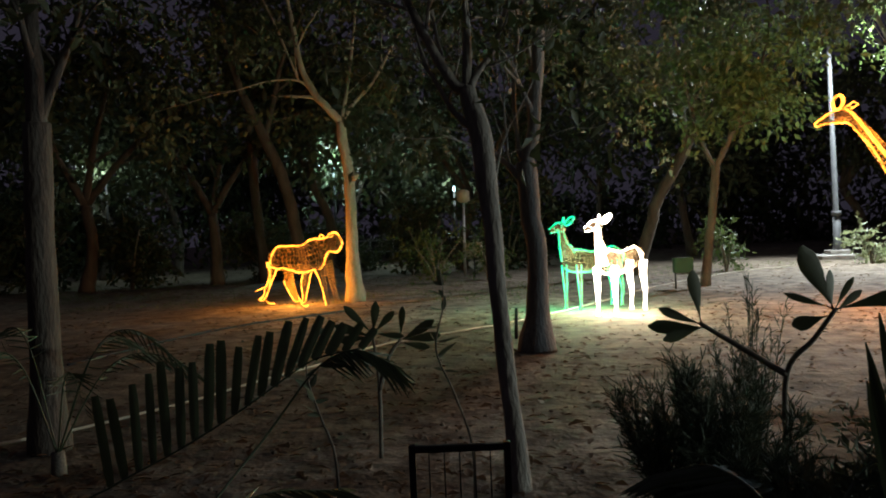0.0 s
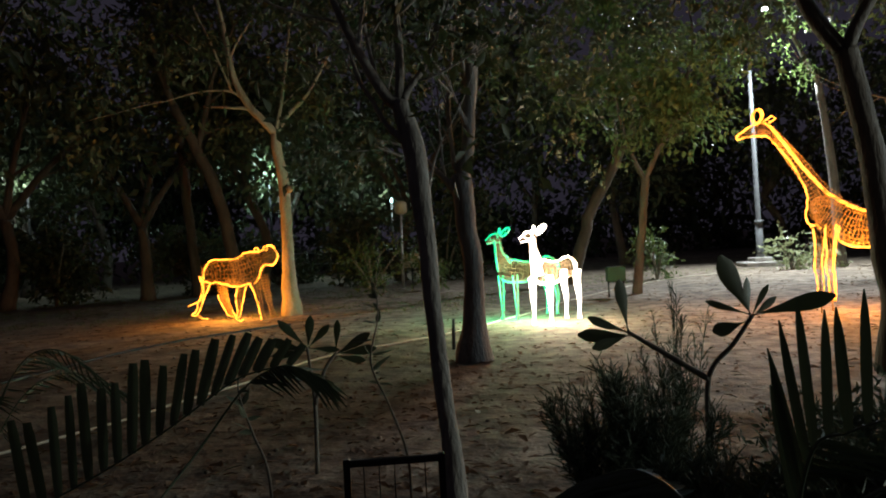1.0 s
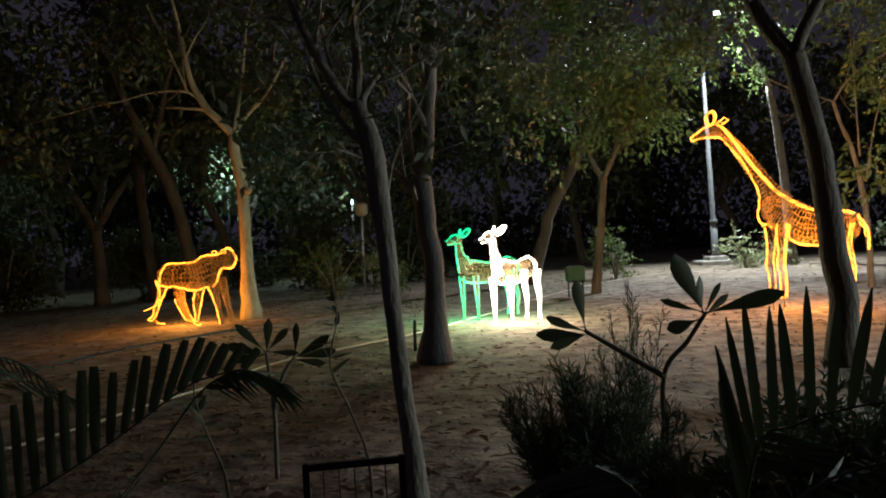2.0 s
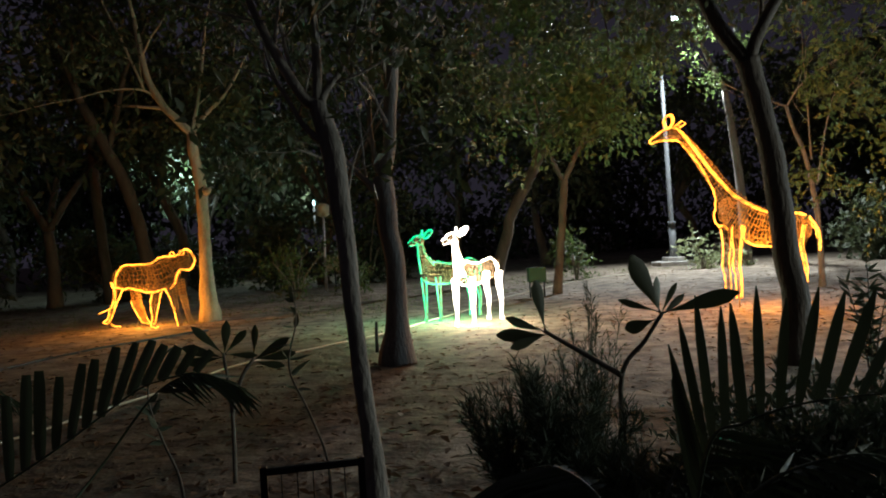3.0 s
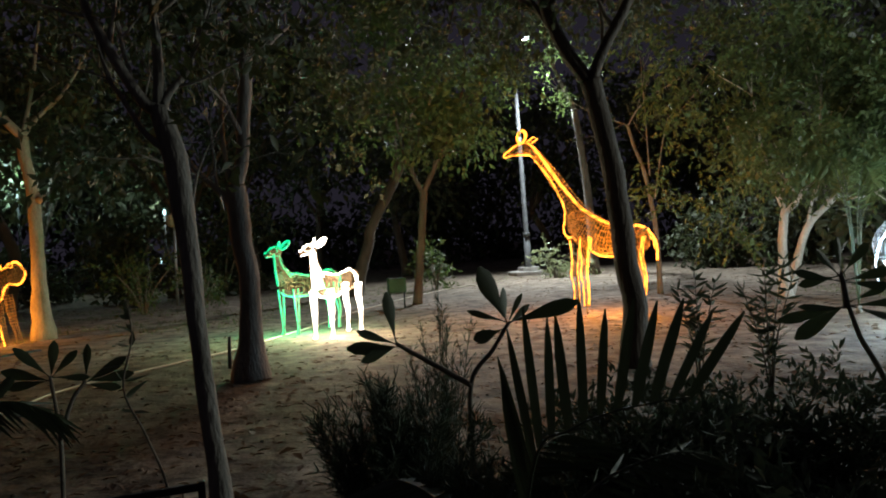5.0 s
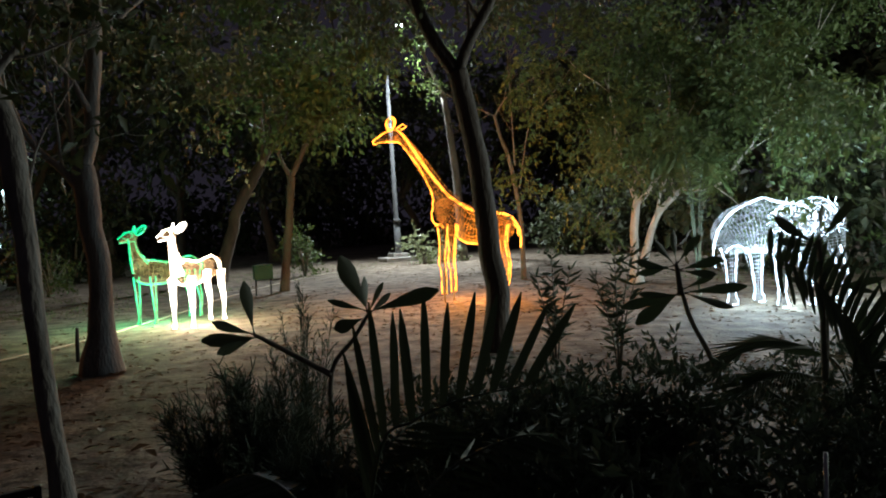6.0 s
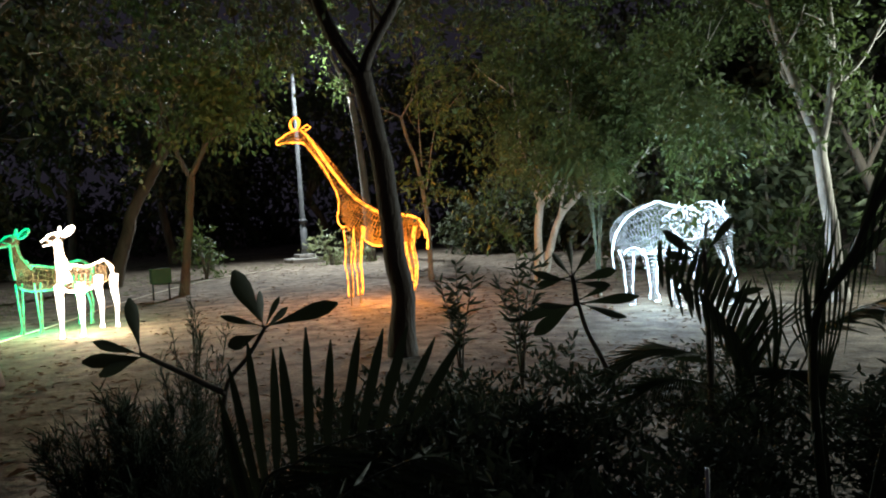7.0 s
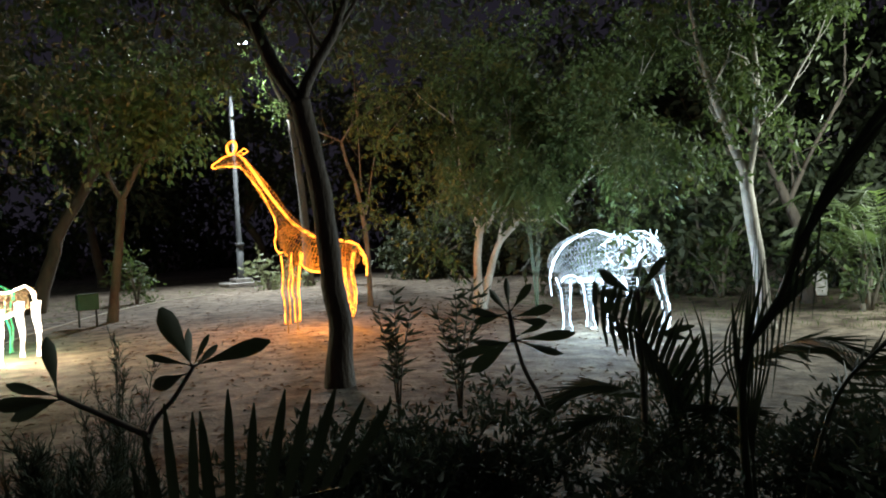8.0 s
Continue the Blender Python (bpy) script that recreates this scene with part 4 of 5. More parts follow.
def shrub(name, x, y, h, r, seed, leaf, leaves, size, label, slim=1.0, rise=-0.3, stems=7, category="shrub"):
    g = random.Random(seed)
    root = empty(name, (x, y, 0))
    tagged(root, label, category)
    centres = []
    for _ in range(stems):
        a, lean = g.uniform(0, 6.28), g.uniform(0.1, 1.0) * r
        top = Vector((lean * math.cos(a), lean * math.sin(a), h * g.uniform(0.55, 0.95)))
        mid = Vector((top.x * 0.35, top.y * 0.35, top.z * 0.5))
        sh = Shape()
        sh.tube([Vector(q) for q in curve_through([(0.02 * math.cos(a), 0.02 * math.sin(a), -0.03), tuple(mid), tuple(top)], 4)], [0.012 * h + 0.006] * 4 + [0.008 * h + 0.003] * 4 + [0.003], 6)
        part("stem", sh, STEM, root)
        centres += [(*top, 0.35 * r + 0.05), (*(mid * 0.5 + top * 0.5), 0.42 * r + 0.04), (*mid, 0.4 * r + 0.03)]
    ob = new("foliage", leaf_cloud("foliage", centres, leaves, size, leaf, seed, 1.0, slim, rise))
    ob.parent = root
    return root


k = 100
for a in range(-62, 100, 9):
    for dist in (26, 34):
        k += 1
        w = radians(a + rng.uniform(-3, 3))
        d = dist + rng.uniform(-2.5, 2.5)
        if math.hypot(d * math.sin(w) - 9.2, d * math.cos(w) - 24) < 7 or (a > 66 and dist < 30):
            continue
        far_tree(d * math.sin(w), d * math.cos(w), rng.uniform(8, 11), rng.uniform(2.4, 3.2), k)
for a in range(-58, 98, 7):
    k += 1
    w = radians(a + rng.uniform(-2, 2))
    d = rng.uniform(23.5, 29) if a < 44 else rng.uniform(14.5, 18)
    if math.hypot(d * math.sin(w) - 7.5, d * math.cos(w) - 25.5) < 6:
        continue
    shrub("hedge_shrub", d * math.sin(w), d * math.cos(w), rng.uniform(1.6, 2.9), rng.uniform(1.5, 2.2), k, LEAF_SHADED, 2400, 0.24, "dark dense hedge shrub at the back of the park")


def make_far_woods():
    g = random.Random(5)
    centres = []
    for i in range(330):
        a, d = radians(g.uniform(-180, 180)), g.uniform(44, 56)
        centres.append((d * math.sin(a), d * math.cos(a), g.uniform(0.5, 9.5 if not 62 < math.degrees(a) < 95 else 4.0), g.uniform(2.0, 3.6)))
    ob = new("far_woods", leaf_cloud("far_woods", centres, 220000, 0.6, LEAF_SHADED, 5))
    tagged(ob, "distant dark woods round the park", "woods", kind="stuff")


make_far_woods()


# ---- ground cover ----
def make_litter():
    g = random.Random(12)
    sh = Shape()
    for _ in range(12000):
        y = 3.0 + 20 * g.random() ** 1.3
        x = g.uniform(-0.62, 0.95) * (y + 2)
        if noise.noise(Vector((x * 0.6, y * 0.6, 4))) < g.uniform(-0.5, 0.25):
            continue
        z = ground_height(x, y) + 0.006
        a = g.uniform(0, 6.28)
        along = Vector((math.cos(a), math.sin(a), g.uniform(-0.1, 0.35)))
        side = Vector((-math.sin(a), math.cos(a), g.uniform(-0.4, 0.4)))
        sh.blade(Vector((x, y, z + 0.005)), along, side, g.uniform(0.03, 0.11), g.uniform(0.02, 0.055), 0.1, 0, 2, (0.3, 1.0, 0.1), 0.4)
    ob = new("leaf_litter", sh.mesh("leaf_litter", DRY_LEAF))
    tagged(ob, "dry brown fallen leaves scattered on the soil", "leaf litter", kind="stuff")
    sh = Shape()
    for _ in range(1500):
        y = 3.0 + 17 * g.random() ** 1.2
        x = g.uniform(-0.6, 0.95) * (y + 2)
        z = ground_height(x, y)
        s = 0.006 + 0.016 * g.random() ** 3
        sh.tube([Vector((x, y, z - s * 0.5)), Vector((x, y, z + s * 0.3)), Vector((x + s * 0.2, y, z + s * 0.8))], [s * 0.9, s, s * 0.4], 6)
    ob = new("soil_clods", sh.mesh("soil_clods", SOIL))
    tagged(ob, "small clods and stones lying on sandy soil", "soil", kind="stuff")
    sh = Shape()
    for _ in range(16000):
        y = g.uniform(13.5, 24)
        x = g.uniform(-0.75, 0.14) * y if g.random() < 0.7 else g.uniform(0.14, 0.6) * y
        if x > 0 and y < 4.6 + 2.2 * x ** 0.72 + 8:
            continue
        if noise.noise(Vector((x * 0.5, y * 0.5, 9))) < -0.12:
            continue
        a = g.uniform(0, 6.28)
        sh.blade(Vector((x, y, ground_height(x, y) - 0.005)), Vector((0.4 * math.cos(a), 0.4 * math.sin(a), 1)), Vector((-math.sin(a), math.cos(a), 0)), g.uniform(0.03, 0.1), 0.008, 0.15, 0, 2, (1.0, 0.8, 0.05))
    for _ in range(5000):
        x, y = g.uniform(9.5, 16), g.uniform(4.0, 12)
        a = g.uniform(0, 6.28)
        sh.blade(Vector((x, y, ground_height(x, y) - 0.005)), Vector((0.4 * math.cos(a), 0.4 * math.sin(a), 1)), Vector((-math.sin(a), math.cos(a), 0)), g.uniform(0.03, 0.09), 0.008, 0.15, 0, 2, (1.0, 0.8, 0.05))
    ob = new("grass", sh.mesh("grass", GRASS))
    tagged(ob, "short sparse green grass", "grass", kind="stuff")


make_litter()


def laid_line(name, pts, radius, mat, label, category):
    sh = Shape()
    line = [Vector((q[0], q[1], ground_height(q[0], q[1]) + q[2])) for q in curve_through(pts, 10)]
    sh.tube(line, radius, 8)
    tagged(new(name, sh.mesh(name, mat)), label, category)


laid_line("garden_pipe", [(-4.4, 3.2, 0.02), (-3.05, 4.96, 0.02), (-2.25, 7.05, 0.02), (-1.85, 8.35, 0.025), (-0.35, 10.25, 0.02), (0.7, 12.4, 0.02), (2.6, 16.2, 0.02), (4.3, 19.1, 0.02), (7.1, 21.6, 0.02)], 0.011, HOSE, "thin pale plastic pipe laid over the soil", "pipe")
laid_line("garden_pipe", [(-5.2, 7.2, 0.01), (-5.0, 8.4, 0.012), (-4.85, 9.4, 0.012), (-4.4, 10.95, 0.012), (-3.4, 12.3, 0.01)], 0.016, BLACK_METAL, "thin black pipe laid over the soil", "pipe")


# ---- lamp post, boxes and signs ----
def lamp_post(x, y):
    root = tagged(empty("lamp_post", (x, y, 0)), "tall grey steel lamp post with a lit white head", "lamp post")
    sh = Shape()
    sh.box((-0.62, -0.5, -0.05), (0.62, 0.5, 0.16), bevel=0.03)
    sh.box((-0.3, -0.3, 0.155), (0.3, 0.3, 0.3), bevel=0.02)
    part("plinth", sh, CONCRETE, root, "weathered concrete plinth", smooth=False)
    sh = Shape()
    lean = -0.012
    sh.tube([(0, 0, 0.28), (0, 0, 0.5), (0, 0, 1.45)], [0.13, 0.115, 0.115], 14)
    sh.tube([(0, 0, 1.45), (lean, 0, 1.55), (lean * 8, 0, 8.2)], [0.12, 0.085, 0.055], 14)
    part("pole", sh, POLE_PAINT, root)
    sh = Shape()
    sh.tube([(0, 0, 1.40), (0, 0, 1.52)], [0.14, 0.14], 14)
    part("collar", sh, POLE_PAINT, root)
    sh = Shape()
    sh.tube(curve_through([(lean * 8, 0, 8.1), (0.04, -0.40, 8.25), (0.09, -0.89, 8.13)], 5), 0.03, 8)
    part("arm", sh, POLE_PAINT, root)
    head = Shape()
    head.box((-0.06, -1.03, 8.05), (0.24, -0.87, 8.21), bevel=0.02)
    hd = part("lamp_head", head, POLE_PAINT, root, smooth=False)
    led = Shape()
    led.box((-0.02, -1.05, 8.07), (0.20, -1.03, 8.19), bevel=0.004)
    part("led_panel", led, LED, hd, "glowing white led panel", smooth=False)


lamp_post(9.0, 24.5)


def box_on_legs(name, x, y, z, w, h, d, mat, turn, label, legs=2):
    root = tagged(empty(name, (x, y, 0), turn), label, "box")
    sh = Shape()
    sh.box((-w / 2, -d / 2, z), (w / 2, d / 2, z + h), bevel=0.012)
    body = part("body", sh, mat, root, smooth=False)
    door = Shape()
    door.box((-w / 2 + 0.025, -d / 2 - 0.008, z + 0.025), (w / 2 - 0.025, -d / 2 - 0.001, z + h - 0.025))
    part("door", door, mat, body, smooth=False)
    for i in range(legs):
        lx = (-w / 2 + 0.03 + (w - 0.06) * i) if legs > 1 else 0
        leg = Shape()
        leg.tube([(lx, 0, -0.04), (lx, 0, z)], 0.018, 8)
        part("leg", leg, BLACK_METAL, root)
    return root


box_on_legs("switch_box", 2.6, 14.9, 0.32, 0.36, 0.30, 0.2, PAINT_GREEN, 4, "small green switch box on two thin legs")
box_on_legs("switch_box", -2.15, 21.0, 0.62, 0.46, 0.40, 0.2, PAINT_CREAM, -6, "small cream switch box on a thin leg", 1)
box_on_legs("storage_bin", 13.1, 6.85, 0.05, 0.48, 0.42, 0.4, STONE, -60, "pale grey bin standing on the grass", 2)


def thin_post(x, y, h):
    root = tagged(empty("signal_post", (x, y, 0)), "thin pale post with a small round head", "post")
    sh = Shape()
    sh.tube([(0, 0, -0.05), (0.01, 0, h * 0.5), (0.03, 0, h)], [0.045, 0.04, 0.035], 10)
    part("pole", sh, GALVANISED, root)
    sh = Shape()
    sh.tube([(0.03, 0, h), (0.03, 0, h + 0.06), (0.03, 0, h + 0.34), (0.03, 0, h + 0.4)], [0.08, 0.19, 0.19, 0.08], 14)
    part("head", sh, PAINT_CREAM, root)


thin_post(-2.5, 21.6, 2.2)


def far_lamp(x, y, h):
    root = tagged(empty("garden_lamp", (x, y, 0)), "distant park lamp with a glowing white globe", "lamp")
    sh = Shape()
    sh.tube([(0, 0, 0), (0, 0, h)], [0.06, 0.04], 8)
    part("pole", sh, BLACK_METAL, root)
    sh = Shape()
    sh.tube([(0, 0, h), (0, 0, h + 0.05), (0, 0, h + 0.16), (0, 0, h + 0.24)], [0.03, 0.06, 0.06, 0.02], 10)
    part("globe", sh, FAR_GLOW, root, "glowing globe")


# The first two globes are added, only as sources for the lit leaf patches.
for x, y, h in ((-9.0, 30.3, 4.3), (-17.0, 26.3, 3.9), (-4.02, 31.75, 3.17), (-4.1, 36.0, 1.3), (-5.0, 37.0, 1.2)):
    far_lamp(x, y, h)


def far_fence():
    root = tagged(empty("park_fence", (-5.2, 38, 0)), "pale distant park fence with two rails", "fence")
    for z in (0.55, 1.15):
        sh = Shape()
        sh.tube([(-5.5, 0, z), (4.5, 0, z)], 0.03, 6)
        part("rail", sh, GALVANISED, root)
    for i in range(9):
        sh = Shape()
        sh.tube([(-5.5 + 1.25 * i, 0, -0.05), (-5.5 + 1.25 * i, 0, 1.3)], 0.035, 6)
        part("post", sh, GALVANISED, root)


far_fence()


def stake(x, y, h, r, mat, label):
    sh = Shape()
    sh.tube([(0, 0, -0.05), (0.005, 0, h * 0.6), (0.012, 0, h)], [r, r * 0.95, r * 0.8], 8)
    ob = new("stake", sh.mesh("stake", mat))
    ob.matrix_basis = pose(x, y, 0)
    tagged(ob, label, "stake")


stake(-0.42, 8.55, 0.36, 0.022, BLACK_METAL, "short dark stake in the soil")
stake(1.42, 1.07, 0.735, 0.006, GALVANISED, "thin pale metal rod among dark leaves")
stake(5.6, 12.6, 0.55, 0.012, BLACK_METAL, "thin dark stake in the soil")


# ---- foreground plants ----
def blade_mesh(name, shape, fold, mat, bend=0.0, steps=6):
    sh = Shape()
    sh.blade(Vector((0, 0, 0)), Vector((1, 0, 0)), Vector((0, 1, 0)), 1.0, 1.0, bend, 0, steps, shape, fold)
    return sh.mesh(name, mat)


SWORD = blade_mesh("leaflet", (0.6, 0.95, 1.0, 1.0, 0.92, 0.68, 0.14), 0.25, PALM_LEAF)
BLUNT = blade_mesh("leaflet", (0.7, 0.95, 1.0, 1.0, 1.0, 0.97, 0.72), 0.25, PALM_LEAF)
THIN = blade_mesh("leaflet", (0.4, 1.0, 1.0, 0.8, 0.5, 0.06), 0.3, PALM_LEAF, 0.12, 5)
# Lighter copy of THIN for garden palms: lamplight is put into its colour.
LIT_THIN = blade_mesh("leaflet", (0.4, 1.0, 1.0, 0.8, 0.5, 0.06), 0.3, LEAF, 0.12, 5)
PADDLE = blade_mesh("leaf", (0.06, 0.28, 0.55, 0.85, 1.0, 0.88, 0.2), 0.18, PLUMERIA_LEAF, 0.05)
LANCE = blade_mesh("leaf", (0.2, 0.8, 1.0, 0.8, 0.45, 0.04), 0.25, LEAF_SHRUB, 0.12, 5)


def leaf_at(name, mesh, base, along, side, length, width, parent):
    x = Vector(along).normalized()
    y = Vector(side)
    y = (y - x * y.dot(x)).normalized()
    z = x.cross(y)
    ob = new(name, mesh)
    ob.parent = parent
    m = Matrix((x, y, z)).transposed().to_4x4()
    m.translation = base
    ob.matrix_basis = m @ Matrix.Diagonal((length, width, width, 1))
    return ob


def rachis_of(root, pts, r0, r1=0.0015):
    """The frond's midrib under its plant; returns it with its points from the plant's foot."""
    o = root.matrix_basis.translation
    line = [Vector(q) - o for q in curve_through(pts, 8)]
    sh = Shape()
    n = len(line)
    sh.tube(line, [r0 + (r1 - r0) * i / (n - 1) for i in range(n)], 7)
    return part("frond", sh, PALM_LEAF, root), line


def along_line(line, u):
    """The point at the share u of a line's length."""
    steps = [(b - a).length for a, b in zip(line, line[1:])]
    left = u * sum(steps)
    for a, b, s in zip(line, line[1:], steps):
        if left <= s:
            return a.lerp(b, left / max(s, 1e-6))
        left -= s
    return line[-1].copy()


def comb_frond(root, pts, right, lean0, lean1, length0, length1, count, width, below=0.8, start=0.12, seed=1, r0=0.006, blade=None):
    """A frond whose stiff leaflets stand up like a comb from the midrib and fan out towards its tip."""
    g = random.Random(seed)
    blade = blade or SWORD
    fr, line = rachis_of(root, pts, r0)
    right = Vector(right).normalized()
    away = Vector((-right.y, right.x, 0))
    for i in range(count):
        u = start + (1 - start) * i / (count - 1)
        p = along_line(line, u)
        v = (u - start) / (1 - start)
        a = radians(lean0 + (lean1 - lean0) * v ** 2.2 + g.uniform(-3, 3))
        ln = (length0 + (length1 - length0) * v ** 2) * g.uniform(0.9, 1.08)
        d = right * math.sin(a) + Vector((0, 0, math.cos(a))) + away * g.uniform(-0.15, 0.2)
        leaf_at("leaflet", blade, p, d, right, ln, width * g.uniform(0.85, 1.1), fr)
        if below:
            d = right * (math.sin(a) * 0.3) + Vector((0, 0, -0.9)) - away * g.uniform(0.1, 0.4)
            leaf_at("leaflet", SWORD, p, d, right, ln * below, width * 0.8, fr)
    return fr


def feather_frond(root, pts, count, length, width, droop=0.35, start=0.2, seed=1, r0=0.007, blade=None):
    """An arching frond with thin leaflets on both sides."""
    g = random.Random(seed)
    fr, line = rachis_of(root, pts, r0)
    n = len(line)
    for i in range(count):
        u = start + (1 - start) * i / (count - 1)
        f = u * (n - 1)
        j = min(n - 2, int(f))
        p = line[j].lerp(line[j + 1], f - j)
        t = (line[j + 1] - line[j]).normalized()
        s = t.cross(Vector((0, 0, 1)))
        s = s.normalized() if s.length > 0.05 else Vector((1, 0, 0))
        env = math.sin(math.pi * min(1, 0.22 + 0.80 * (1 - u) ** 0.8))
        for q in (-1, 1):
            d = t * (0.65 + 0.5 * u) + s * q * g.uniform(0.85, 1.1) + Vector((0, 0, -droop * g.uniform(0.6, 1.4)))
            leaf_at("leaflet", blade or THIN, p, d, t.cross(Vector((0, 0, 1))).cross(t) + t * 0.3 + rand_dir(g) * 0.25, length * max(0.35, env) * g.uniform(0.85, 1.1), width, fr)
    return fr


def stem_base(sh_root, x, y):
    sh = Shape()
    sh.tube([(0, 0, -0.04), (0, 0, 0.12)], [0.045, 0.035], 10)
    part("stem", sh, STEM, sh_root)


palm = tagged(empty("palm", (-1.05, 1.25, 0)), "young palm with stiff comb-like dark fronds", "palm")
stem_base(palm, 0, 0)
o = (-1.05, 1.25, 0.1)
comb_frond(palm, [o, (-1.0, 1.26, 0.55), (-0.9, 1.27, 0.74), (-0.83, 1.28, 0.79), (-0.71, 1.30, 0.85), (-0.59, 1.31, 0.92), (-0.47, 1.33, 1.0), (-0.42, 1.33, 1.02), (-0.36, 1.34, 1.03)], (1, 0.2, 0), -5, 42, 0.175, 0.045, 19, 0.0185, 0.0, 0.58, 3, 0.0025, BLUNT)
feather_frond(palm, [o, (-0.9, 1.6, 0.5), (-0.76, 1.86, 0.73), (-0.64, 1.87, 0.88), (-0.57, 1.88, 0.93), (-0.5, 1.88, 0.94), (-0.42, 1.89, 0.9)], 26, 0.15, 0.009, 0.7, 0.55, 4, 0.004)
feather_frond(palm, [o, (-0.95, 1.5, 0.4), (-0.8, 1.75, 0.58), (-0.6, 1.95, 0.55)], 24, 0.22, 0.010, 0.5, 0.35, 5, 0.004)
feather_frond(palm, [o, (-0.75, 1.35, 0.4), (-0.45, 1.5, 0.58), (-0.2, 1.6, 0.55)], 26, 0.20, 0.010, 0.4, 0.35, 6, 0.004)

palm = tagged(empty("palm", (-2.75, 3.7, 0)), "low dark palm with thin arching fronds beside a trunk", "palm")
stem_base(palm, 0, 0)
for i, (dx, dy, h) in enumerate(((0.55, 0.1, 0.78), (0.5, 0.35, 0.62), (0.2, 0.5, 0.7), (-0.5, 0.2, 0.8), (-0.3, -0.2, 0.7), (0.35, -0.3, 0.6))):
    feather_frond(palm, [(-2.75, 3.7, 0.1), (-2.75 + dx * 0.4, 3.7 + dy * 0.4, h * 0.85), (-2.75 + dx * 0.8, 3.7 + dy * 0.8, h), (-2.75 + dx * 1.3, 3.7 + dy * 1.3, h * 0.72)], 18, 0.2, 0.009, 0.6, 0.3, 20 + i, 0.005)

palm = tagged(empty("palm", (0.42, 1.16, 0)), "young palm with stiff upright sword leaflets", "palm")
stem_base(palm, 0, 0)
comb_frond(palm, [(0.42, 1.16, 0.1), (0.44, 1.14, 0.59), (0.48, 1.12, 0.885), (0.535, 1.10, 0.935), (0.595, 1.08, 0.96), (0.65, 1.05, 0.975), (0.70, 1.02, 0.985)], (0.86, -0.5, 0), -8, 33, 0.215, 0.15, 14, 0.0165, 0.0, 0.66, 7, 0.003)
feather_frond(palm, [(0.42, 1.16, 0.1), (0.62, 1.8, 0.5), (0.85, 2.0, 0.66), (1.05, 2.1, 0.6)], 26, 0.24, 0.014, 0.5, 0.3, 8)
feather_frond(palm, [(0.42, 1.16, 0.1), (0.7, 1.6, 0.55), (1.0, 1.62, 0.7), (1.25, 1.58, 0.62)], 26, 0.26, 0.014, 0.5, 0.3, 9)
feather_frond(palm, [(0.42, 1.16, 0.1), (0.5, 1.75, 0.5), (0.42, 2.05, 0.58), (0.3, 2.25, 0.5)], 24, 0.22, 0.014, 0.5, 0.3, 10)

def ribbon(root, pts, width, right):
    """One long strip leaf along a line, tapering to its tip."""
    o = root.matrix_basis.translation
    line = [Vector(q) - o for q in curve_through(pts, 6)]
    n, side = len(line), Vector(right).normalized()
    verts, faces = [], []
    fold = Vector((side.y, -side.x, 0))
    for i, p in enumerate(line):
        u = i / (n - 1)
        w = width * 0.5 * min(1.0, 0.35 + 2.5 * u) * min(1.0, 3.0 * (1 - u) + 0.06)
        verts += [p - side * w, p + fold * (w * 0.5), p + side * w]
    for i in range(n - 1):
        q = 3 * i
        faces += [(q, q + 1, q + 4, q + 3), (q + 1, q + 2, q + 5, q + 4)]
    ob = new("leaflet", mesh_of("leaflet", verts, faces, [PALM_LEAF]))
    ob.parent = root
    return ob


ACROSS = (0.81, -0.58, 0)

palm = tagged(empty("palm", (2.72, 1.9, 0)), "areca palm with feathery arching dark fronds", "palm")
stem_base(palm, 0, 0)
o = (2.72, 1.9, 0.1)
comb_frond(palm, [o, (2.6, 1.8, 0.45), (2.46, 1.74, 0.75), (2.35, 1.76, 0.91), (2.23, 1.78, 1.02), (2.11, 1.81, 1.09)], ACROSS, 30, 6, 0.20, 0.10, 20, 0.019, 0.75, 0.5, 61, 0.005)
comb_frond(palm, [o, (2.56, 1.82, 0.5), (2.44, 1.78, 0.78), (2.36, 1.79, 0.9), (2.28, 1.82, 0.98), (2.2, 1.86, 1.02)], ACROSS, 24, 12, 0.17, 0.10, 16, 0.017, 0.9, 0.5, 62, 0.004)
comb_frond(palm, [o, (2.55, 1.84, 0.4), (2.43, 1.76, 0.69), (2.42, 1.71, 0.78), (2.44, 1.64, 0.84), (2.47, 1.56, 0.87)], ACROSS, 34, 58, 0.22, 0.15, 13, 0.009, 0.5, 0.55, 63, 0.004, THIN)
for tip, mid in (((2.51, 1.71, 1.11), (2.56, 1.69, 0.9)), ((2.54, 1.69, 1.05), (2.56, 1.68, 0.85)), ((2.57, 1.67, 1.01), (2.57, 1.67, 0.85)), ((2.49, 1.73, 1.06), (2.53, 1.71, 0.88))):
    ribbon(palm, [o, (2.6, 1.74, 0.55), mid, tip], 0.012, ACROSS)
